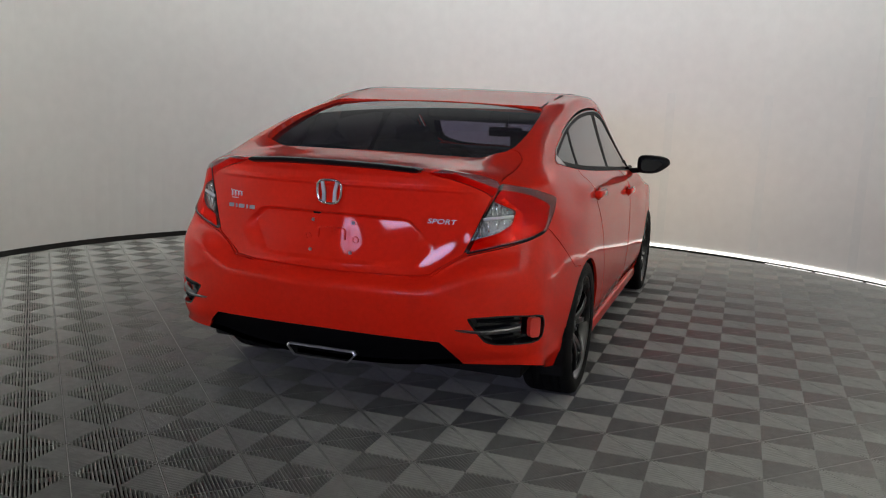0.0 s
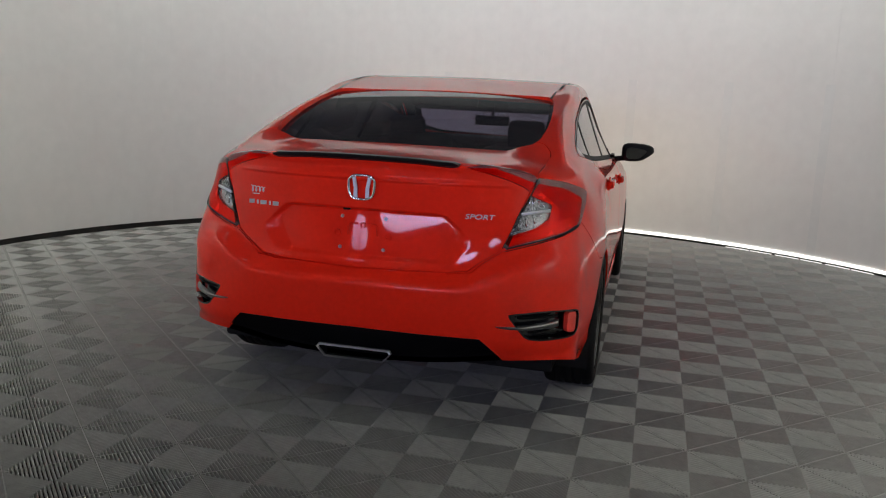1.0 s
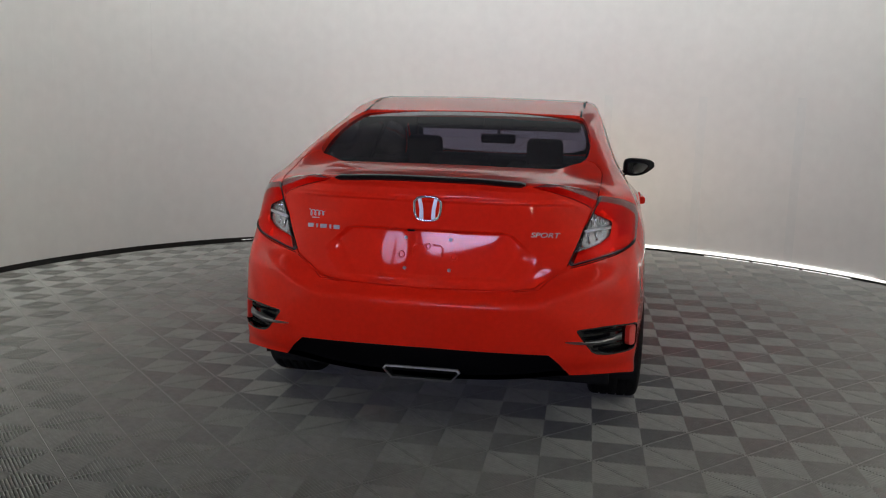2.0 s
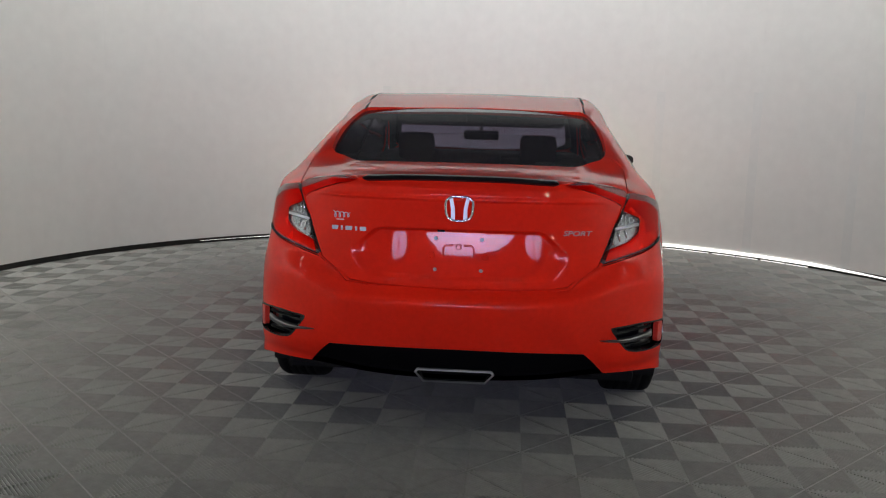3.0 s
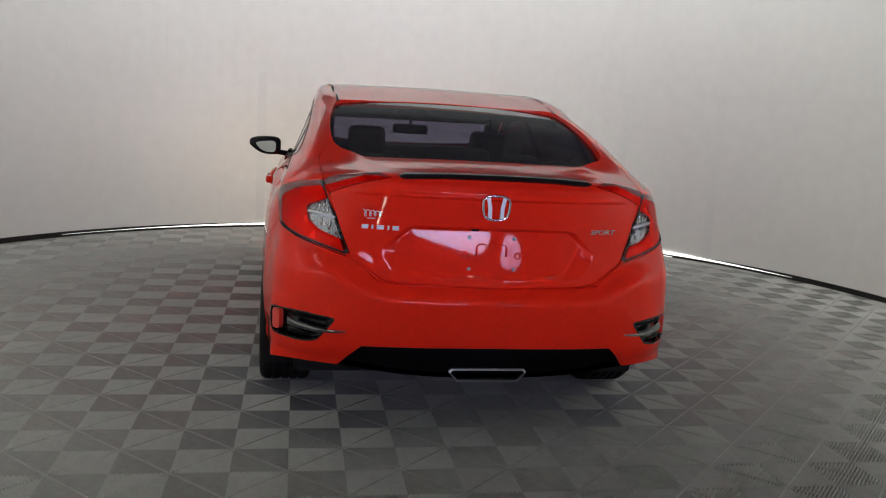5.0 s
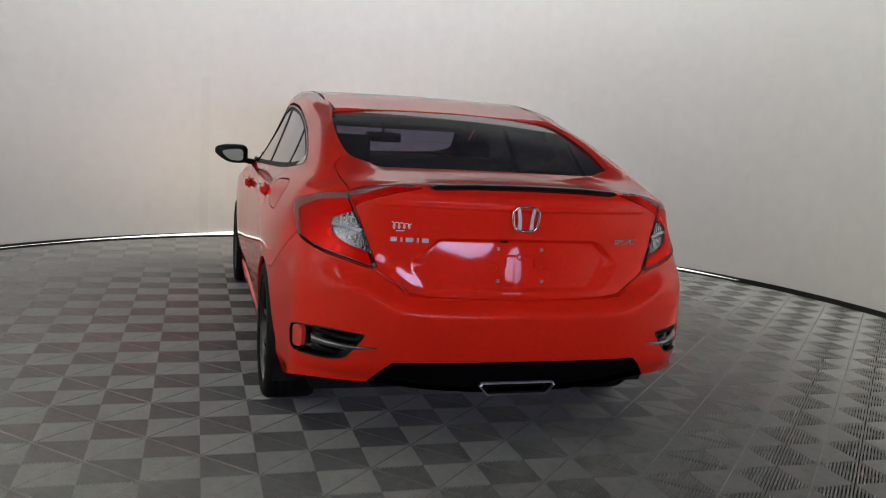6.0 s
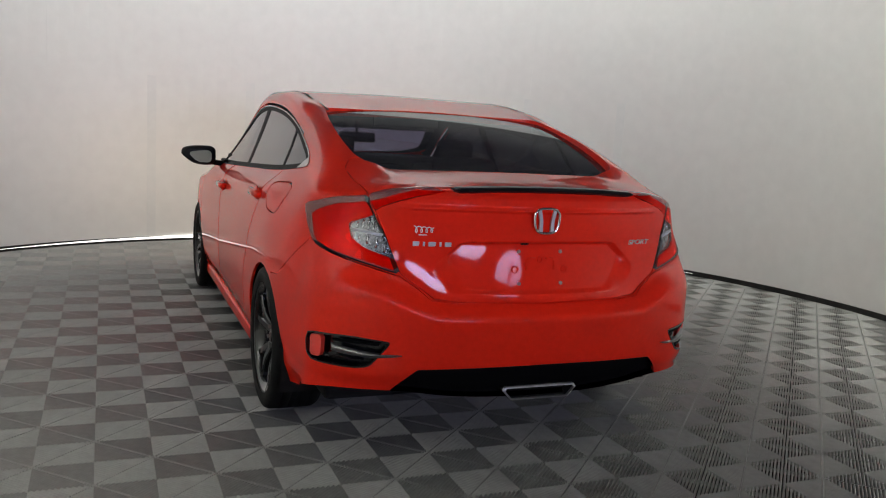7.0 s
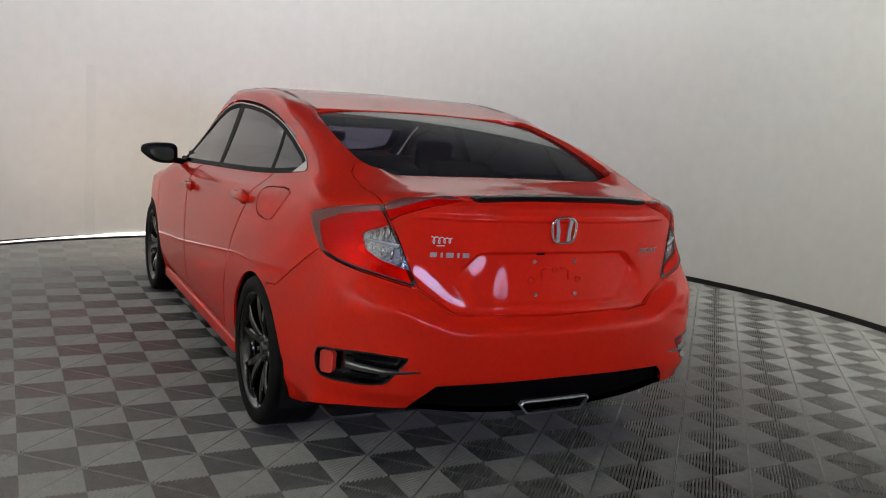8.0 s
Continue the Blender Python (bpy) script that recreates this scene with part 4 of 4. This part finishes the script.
P["rear"] = even_sheet(P["rear"], -0.33, 0.33)
part("rear_screen", shell_mesh("rear_screen", doubled(P["rear"])), REAR_GLASS, car, "dark tinted rear window")
rim, _ = clip(P["rear"], -(on_top(REAR_SCREEN)(P["rear"]) + 0.018))
panel("screen_border", moved(rim, -0.003), GLOSS_BLACK, car)
part("windscreen", shell_mesh("windscreen", doubled(P["wind"])), SCREEN_GLASS, car, "clear windscreen")
rim, _ = clip(P["wind"], -(on_top(WINDSCREEN)(P["wind"]) + 0.05))
panel("windscreen_border", moved(rim, -0.004), GLOSS_BLACK, car)
bars = [[(1.33, 1.6), (1.21, 1.6), (1.13, 0.9), (1.19, 0.9)], [(0.50, 1.6), (0.47, 1.6), (0.125, 0.95), (0.165, 0.95)]]


def side_windows(mir):
    S = moved(P["glass"], -0.006)
    pieces = []
    for bar in bars:
        b, S = cut(S, on_side(bar), 0.0)
        pieces.append(b)
    f = lambda Q: outline(WINDOWS, col(Q, 1), col(Q, 2))
    for b, nm in zip(pieces, ("centre_pillar", "quarter_bar")):
        part(nm, shell_mesh(nm, mir(with_lip(moved(b, 0.002), 0.006))), BLACK, car, "gloss black window pillar")
    for nm in ("front_window", "rear_window", "quarter_window"):
        if nm == "front_window":
            pane = clip(S, 1.18 - col(S, 1) + 0.25 * (col(S, 2) - 1.05))[0]
        elif nm == "rear_window":
            pane = clip(S, -(1.18 - col(S, 1) + 0.25 * (col(S, 2) - 1.05)))[0]
            pane = clip(pane, (0.145 + 0.53 * (col(pane, 2) - 0.95)) - col(pane, 1))[0]
        else:
            pane = clip(S, col(S, 1) - (0.145 + 0.53 * (col(S, 2) - 0.95)))[0]
        part(nm, shell_mesh(nm, mir(pane)), SIDE_GLASS, car, "dark tinted side window")
    rimS, _ = clip(P["glass"], -(f(P["glass"]) + 0.0045))
    black, _ = clip(P["glass"], -(f(P["glass"]) + 0.024))
    part("window_seal", shell_mesh("window_seal", mir(moved(black, -0.003))), BLACK, car)
    upper = lambda Q: 0.995 + 0.06 * step(1.6, 0.0, col(Q, 1)) + 0.03 - col(Q, 2)
    top, low = clip(rimS, upper(rimS))
    part("window_trim", shell_mesh("window_trim", mir(with_lip(moved(top, 0.003), 0.008))), SATIN, car, "satin chrome window trim")
    part("belt_seal", shell_mesh("belt_seal", mir(with_lip(moved(low, 0.002), 0.008))), BLACK, car)
    corner, _ = clip(P["glass"], col(P["glass"], 1) + 0.10 + 1.2 * (col(P["glass"], 2) - 1.09))
    if len(corner[1]):
        part("corner_trim", shell_mesh("corner_trim", mir(with_lip(moved(corner, 0.0035), 0.008))), SATIN, car, "satin chrome corner trim")


side_windows(lambda s: s)
side_windows(mirrored)
mould = clip(skin, np.where((col(skin, 7) > 7.5) & (col(skin, 1) > 0.24) & (col(skin, 1) < 1.75), np.abs(col(skin, 0) - (0.566 + 0.030 * (col(skin, 1) - 0.25))) - 0.007, 1.0))[0]
panel("roof_moulding", moved(mould, 0.0025), BLACK, car, "black roof moulding", both=True)


# ---- wheels ----
def tyre_mesh():
    prof = [(-0.11, 0.246), (-0.117, 0.268), (-0.116, 0.29), (-0.108, 0.308), (-0.092, 0.317)]
    for gx0 in (-0.06, -0.02, 0.02, 0.06):
        prof += [(gx0 - 0.005, 0.319), (gx0 - 0.004, 0.312), (gx0 + 0.004, 0.312), (gx0 + 0.005, 0.319)]
    prof += [(0.092, 0.317), (0.108, 0.308), (0.116, 0.29), (0.117, 0.268), (0.11, 0.246)]
    return lathe(prof, 64)


def spoke_mesh(a0, lean):
    """One tapered spoke of a pair, from hub to rim, with a chamfered side."""
    v, f = [], []
    n = 7
    for k in range(n):
        t = k / (n - 1)
        r = 0.045 + 0.190 * t
        a = a0 + lean * (0.10 + 0.17 * t)
        w = 0.020 - 0.006 * t
        x = 0.088 - 0.030 * (1 - t) ** 2 + 0.004 * math.sin(math.pi * t)
        rad, tan = (math.cos(a), math.sin(a)), (-math.sin(a), math.cos(a))
        for dw, dx in ((-1, -0.045), (-1, -0.006), (-0.7, 0), (0.7, 0), (1, -0.006), (1, -0.045)):
            v.append((x + dx, rad[0] * r + tan[0] * w * dw, rad[1] * r + tan[1] * w * dw))
    for k in range(n - 1):
        for j in range(5):
            a = k * 6 + j
            f.append((a, a + 1, a + 7, a + 6))
    return raw("spoke", v, f), v


TYRE = tyre_mesh()
RIM = lathe([(-0.10, 0.237), (-0.06, 0.216), (0.03, 0.219), (0.085, 0.229), (0.095, 0.237), (0.104, 0.242), (0.106, 0.249), (0.098, 0.252)], 64)
RIM_EDGE = lathe([(0.0955, 0.2375), (0.1045, 0.2425), (0.1068, 0.2495)], 64)
HUB = lathe([(0.02, 0.07), (0.055, 0.068), (0.066, 0.055), (0.068, 0.034), (0.075, 0.032), (0.077, 0.024), (0.077, 0.0)], 32)
DISC = lathe([(0.0, 0.16), (0.012, 0.16), (0.012, 0.075), (0.02, 0.07), (0.02, 0.0)], 48)


def wheel(sg, y, turn):
    w = part("wheel", RIM.copy(), ALLOY_BLACK, car, "black alloy wheel with machined spoke faces and low-profile tyre")
    w.matrix_local = pose(sg * 0.786, y, 0.317, 0, 0, 0 if sg > 0 else 180) @ pose(0, 0, 0, turn, 0, 0)
    part("tyre", TYRE, RUBBER, w, "black low-profile tyre")
    part("rim_edge", RIM_EDGE, SATIN_DARK, w)
    part("hub", HUB, ALLOY_BLACK, w)
    d = part("brake_disc", DISC, STEEL, w)
    d.location = (-0.01, 0, 0)
    for k in range(5):
        a = 2 * math.pi * k / 5
        for lean in (-1, 1):
            me, v = spoke_mesh(a, lean)
            part("spoke", me, ALLOY_BLACK, w)
            # machined face, just proud of the spoke
            fv, ff = [], []
            for q in range(7):
                for j in (2, 3):
                    x, yy, zz = v[q * 6 + j]
                    fv.append((x + 0.0006, yy, zz))
            for q in range(6):
                ff.append((2 * q, 2 * q + 1, 2 * q + 3, 2 * q + 2))
            part("spoke_face", raw("spoke_face", fv, ff), ALLOY_CUT if lean > 0 else ALLOY_BLACK, w)
        nut = bmesh.new()
        bmesh.ops.create_cone(nut, segments=6, radius1=0.009, radius2=0.009, depth=0.02, cap_ends=True, matrix=pose(0.068, 0.048 * math.cos(a + 0.6), 0.048 * math.sin(a + 0.6), 0, 90, 0))
        part("wheel_nut", nut, STEEL, w)


for sg in (1, -1):
    wheel(sg, -0.015, 12)
    wheel(sg, 2.74, 40)
    for cy in (-0.015, 2.74):
        v, f = [], []
        n = 28
        for k in range(n):
            a = math.pi * (-0.12 + 1.24 * k / (n - 1))
            for x in (0.50, 0.880):
                v.append((sg * x, cy + 0.362 * math.cos(a), 0.300 + 0.362 * math.sin(a)))
        v.append((sg * 0.50, cy, 0.30))
        for k in range(n - 1):
            f.append((2 * k, 2 * k + 1, 2 * k + 3, 2 * k + 2))
            f.append((2 * k, 2 * k + 2, 2 * n))
        part("wheel_well", raw("wheel_well", v, f), DARK, car)
part("underbody", box(1.5, 3.9, 0.06, (0, 1.35, 0.235), 0.02), DARK, car)
part("rear_axle_beam", box(1.3, 0.10, 0.09, (0, 0.0, 0.26), 0.03), BLACK, car)
part("muffler", box(0.62, 0.26, 0.13, (0, -0.70, 0.335), 0.05), STEEL, car)


# ---- mirrors, handles ----
def mirror_thing(sg):
    bm = bmesh.new()
    bmesh.ops.create_icosphere(bm, subdivisions=4, radius=1)
    for v in bm.verts:
        p = v.co
        q = Vector((np.sign(p.x) * abs(p.x) ** 0.5, np.sign(p.y) * abs(p.y) ** 0.75, np.sign(p.z) * abs(p.z) ** 0.5))
        t = (q.x + 1) / 2
        droop = max(0, (t - 0.5) / 0.5) ** 1.6
        q = Vector((q.x * 0.108, q.y * 0.075, q.z * (0.066 * (1 - 0.80 * droop) if q.z < 0 else 0.066 * (1 - 0.25 * t - 0.15 * droop))))
        q.y = q.y if q.y > 0 else q.y * 0.45
        q.z += 0.012 * t
        v.co = q
    house = part("door_mirror", bm, SPOILER_BLACK, car, "black folding door mirror", smooth=True)
    house.matrix_local = pose(sg * 0.975, 2.0, 1.012, 0, 0, sg * 7) @ Matrix.Diagonal((sg, 1, 1, 1))
    # the left glass is set outwards, the right one up
    out, up = (0.007, 0.0) if sg < 0 else (0.0, 0.0064)
    glassv = [(-0.012 + x * 0.070, -0.0425 - out * 0.5 + out * x + up * z, -0.002 + z * 0.042) for x, z in soften([(-1, -1), (0.25, -0.95), (0.98, 0.15), (0.9, 0.62), (-1, 1)], 2, 0.2)]
    part("mirror_glass", raw("mirror_glass", glassv, [tuple(range(len(glassv)))]), MIRROR, house, "mirror glass")
    stalk = part("mirror_arm", box(0.16, 0.055, 0.035, (0, 0, 0), 0.012), BLACK, car)
    stalk.matrix_local = pose(sg * 0.865, 2.0, 0.968, 0, -sg * 8, 0)
    foot = part("mirror_foot", box(0.03, 0.20, 0.055, (0, 0, 0), 0.012), BLACK, car)
    foot.matrix_local = pose(sg * 0.802, 2.05, 0.965, 0, 0, sg * 2)


def handle(sg, y, z):
    d = (skin[0][:, 1] - y) ** 2 + (skin[0][:, 2] - z) ** 2 + (skin[0][:, 0] < 0.5) * 9
    x = skin[0][np.argmin(d), 0] + 0.012
    bm = box(0.034, 0.21, 0.036, (0, 0, 0), 0.013, 3)
    for v in bm.verts:
        v.co.x += 0.024 * (1 - (v.co.y / 0.1) ** 2)
    h = part("door_handle", bm, PAINT, rear_doors[0 if sg > 0 else 1] if y < 1 else front_doors[0 if sg > 0 else 1], "red body-coloured door handle", smooth=True)
    h.matrix_local = pose(sg * x, y, z, 0, 0, 0 if sg > 0 else 180)
    cup = bmesh.new()
    bmesh.ops.create_icosphere(cup, subdivisions=3, radius=1, matrix=Matrix.Diagonal((0.010, 0.062, 0.036, 1)))
    c = part("handle_cup", cup, PAINT, rear_doors[0 if sg > 0 else 1] if y < 1 else front_doors[0 if sg > 0 else 1], smooth=True)
    c.matrix_local = pose(sg * (x - 0.006), y, z)


for sg in (1, -1):
    mirror_thing(sg)
    handle(sg, 0.32, 0.935)
    handle(sg, 1.48, 0.868)
    part("side_skirt", box(0.05, 1.95, 0.07, (sg * 0.845, 1.38, 0.205), 0.02, 3), PAINT, car, "red side skirt")

# ---- trunk lid fittings ----
def lid_y(x, z):
    d = (skin[0][:, 0] - abs(x)) ** 2 + (skin[0][:, 2] - z) ** 2 + (skin[0][:, 1] > -0.5) * 9
    return skin[0][np.argmin(d), 1]


badge = part("badge", tube([(x * 0.056, lid_y(0, 0.965) - 0.014, 0.965 + z * 0.047) for x, z in soften([(-1, 1), (1, 1), (0.86, -1), (-0.86, -1)], 3, 0.2)], 0.0055, 8, True), CHROME, car, "chrome framed emblem")
for s in (-1, 1):
    part("emblem_bar", prism([(s * 0.040, 0.042), (s * 0.026, 0.042), (s * 0.017, -0.002), (s * 0.016, -0.042), (s * 0.032, -0.042), (s * 0.031, -0.004)], 0.008), CHROME_SOFT, badge).location = (0, lid_y(0, 0.965) - 0.016, 0.965)

# model lettering as plain chrome bars
for k, w in enumerate((0.026, 0.008, 0.030, 0.008, 0.026)):
    x = -0.510 + (0.014, 0.042, 0.072, 0.102, 0.130)[k]
    part("letter_bar", box(w, 0.005, 0.017, (x, lid_y(x, 0.866) - 0.001, 0.868), 0.002), CHROME_SOFT, car)


def word(name, text, size, at, turn, mat, parent, label=""):
    cu = bpy.data.curves.new(name, "FONT")
    cu.body, cu.size, cu.extrude, cu.shear, cu.align_x = text, size, 0.002, 0.2, "CENTER"
    tmp = bpy.data.objects.new("tmp", cu)
    scene.collection.objects.link(tmp)
    dg = bpy.context.evaluated_depsgraph_get()
    me = bpy.data.meshes.new_from_object(tmp.evaluated_get(dg))
    bpy.data.objects.remove(tmp)
    me.materials.clear()
    ob = part(name, me, mat, parent, label)
    ob.matrix_local = pose(*at, *turn) @ Matrix.Diagonal((1.4, 1, 1, 1))
    return ob


word("trim_lettering", "SPORT", 0.027, (0.458, lid_y(0.46, 0.87) - 0.004, 0.868), (90, 0, 13), CHROME_SOFT, car, "chrome trim lettering")
# dealer sticker as plain white strokes, its small print as a bar
loops = [(-0.505 + 0.072 * t + 0.007 * math.sin(25 * t), 0.920 + (0.013 - 0.005 * t) * math.cos(25 * t)) for t in np.linspace(0, 1, 60)]
sticker = part("dealer_sticker", tube([(x, lid_y(x, z) - 0.001, z) for x, z in loops], 0.0020, 6), WHITE, car, "white script sticker")
part("small_print", box(0.045, 0.002, 0.0035, (-0.468, lid_y(0.468, 0.901) - 0.001, 0.901), 0.0008, 1), WHITE, sticker)
for x, z in ((-0.09, 0.722), (0.09, 0.722), (-0.09, 0.842), (0.09, 0.842)):
    bm = bmesh.new()
    bmesh.ops.create_cone(bm, segments=12, radius1=0.008, radius2=0.006, depth=0.006, cap_ends=True, matrix=pose(x, lid_y(x, z) - 0.003, z, 90, 0, 0))
    part("plate_screw", bm, SATIN, car)
for s in (-1, 1):
    part("plate_bracket_mark", tube([(s * 0.022, lid_y(0, 0.80) - 0.001, 0.818), (s * 0.052, lid_y(0, 0.80) - 0.001, 0.816), (s * 0.060, lid_y(0, 0.8) - 0.001, 0.806), (s * 0.060, lid_y(0, 0.78) - 0.001, 0.772)], 0.004, 6), PAINT, car)
    part("plate_bracket_mark", tube([(s * 0.106 + 0.012 * math.cos(a), lid_y(0.1, 0.775) - 0.001, 0.775 + 0.012 * math.sin(a)) for a in np.linspace(0, 2 * math.pi, 14, endpoint=False)], 0.0035, 6, True), PAINT, car)
part("plate_bracket_mark", tube([(0.010 * math.cos(a), lid_y(0, 0.812) - 0.001, 0.812 + 0.010 * math.sin(a)) for a in np.linspace(0, 2 * math.pi, 14, endpoint=False)], 0.0035, 6, True), PAINT, car)
part("camera_pod", box(0.03, 0.02, 0.015, (-0.07, lid_y(0.07, 0.872) - 0.006, 0.876), 0.004), BLACK, car)

# ---- cabin ----
part("cabin_floor", box(1.4, 2.9, 0.04, (0, 0.9, 0.40), 0.01), CABIN, car)
part("parcel_shelf", box(1.3, 0.55, 0.03, (0, -0.22, 1.035), 0.01), CABIN, car)
part("dashboard", box(1.44, 0.55, 0.36, (0, 2.02, 0.885), 0.08, 4), CABIN, car)
head = clip(skin, np.where((col(skin, 7) > 8.0) & (col(skin, 1) < 1.72) & (col(skin, 1) > 0.52), -1.0, 1.0))[0]
panel("headliner", moved(head, -0.03), CABIN, car)
trim, _ = clip(P["body"], np.where((col(P["body"], 7) > 5.2) & (col(P["body"], 1) < 2.2) & (col(P["body"], 1) > -0.46), -1.0, 1.0))
panel("pillar_trim", moved(trim, -0.018), CABIN, car)


for nm in ("rdoor", "fdoor"):
    liner, _ = clip(P[nm], 0.96 - col(P[nm], 2))
    panel("door_liner", moved(liner, -0.014), CABIN, car, both=True)


def seat(x, y):
    s = part("seat", box(0.48, 0.5, 0.20, (x, y + 0.25, 0.55), 0.06, 3), CLOTH, car, "dark cloth car seat", smooth=True)
    b = part("backrest", box(0.46, 0.14, 0.52, (0, 0, 0.26), 0.06, 3), CLOTH, s, smooth=True)
    b.matrix_local = pose(x, y + 0.02, 0.56, 14, 0, 0)
    h = part("headrest", box(0.215, 0.10, 0.17, (0, 0, 0), 0.045, 3), CLOTH, s, smooth=True)
    h.matrix_local = pose(x, y - 0.15, 1.127, 10, 0, 0)
    for dx in (-0.05, 0.05):
        p = part("post", box(0.012, 0.012, 0.10, (0, 0, 0), 0.003), CHROME, s)
        p.matrix_local = pose(x + dx, y - 0.13, 1.05, 10, 0, 0)


seat(-0.36, 1.05)
seat(0.36, 1.05)
bench = part("rear_bench", box(1.3, 0.14, 0.50, (0, 0, 0), 0.06, 3), CLOTH, car, "dark cloth rear seat bench", smooth=True)
BENCH = pose(0, 0.02, 0.80, 20, 0, 0)
bench.matrix_local = BENCH
for x in (-0.42, 0.42, 0.0):
    h = part("headrest", box(0.24 if x else 0.30, 0.09, 0.11, (0, 0, 0), 0.04, 3), CLOTH, bench, smooth=True)
    h.matrix_local = BENCH.inverted() @ pose(x, -0.09, 1.055 if x else 1.10, 8, 0, 0)
wheel_rim = part("steering_wheel", tube([(0.185 * math.cos(a), 0, 0.185 * math.sin(a)) for a in np.linspace(0, 2 * math.pi, 28, endpoint=False)], 0.015, 8, True), CABIN, car, "black steering wheel")
wheel_rim.matrix_local = pose(-0.36, 1.66, 0.90, -22, 0, 0)
part("interior_mirror", box(0.24, 0.03, 0.065, (0, 1.70, 1.185), 0.02, 3), CABIN, car, "interior mirror")
for sg in (1, -1):
    part("sun_visor", box(0.46, 0.02, 0.11, (sg * 0.33, 1.70, 1.315), 0.008, 2, pose(0, 0, 0, -25, 0, 0)), CABIN, car)
part("visor_band", box(1.1, 0.02, 0.15, (0, 1.74, 1.318), 0.006), CABIN, car)
part("mirror_stem", box(0.02, 0.02, 0.09, (0, 1.72, 1.25), 0.004), CABIN, car)
for sg in (1, -1):
    part("door_trim", box(0.04, 2.3, 0.52, (sg * 0.745, 1.05, 0.765), 0.02), CABIN, car)
# front lamps
for sg in (1, -1):
    part("headlamp", box(0.26, 0.12, 0.10, (sg * 0.60, 3.30, 0.68), 0.03, 3), CHROME, car, "lit headlamp")
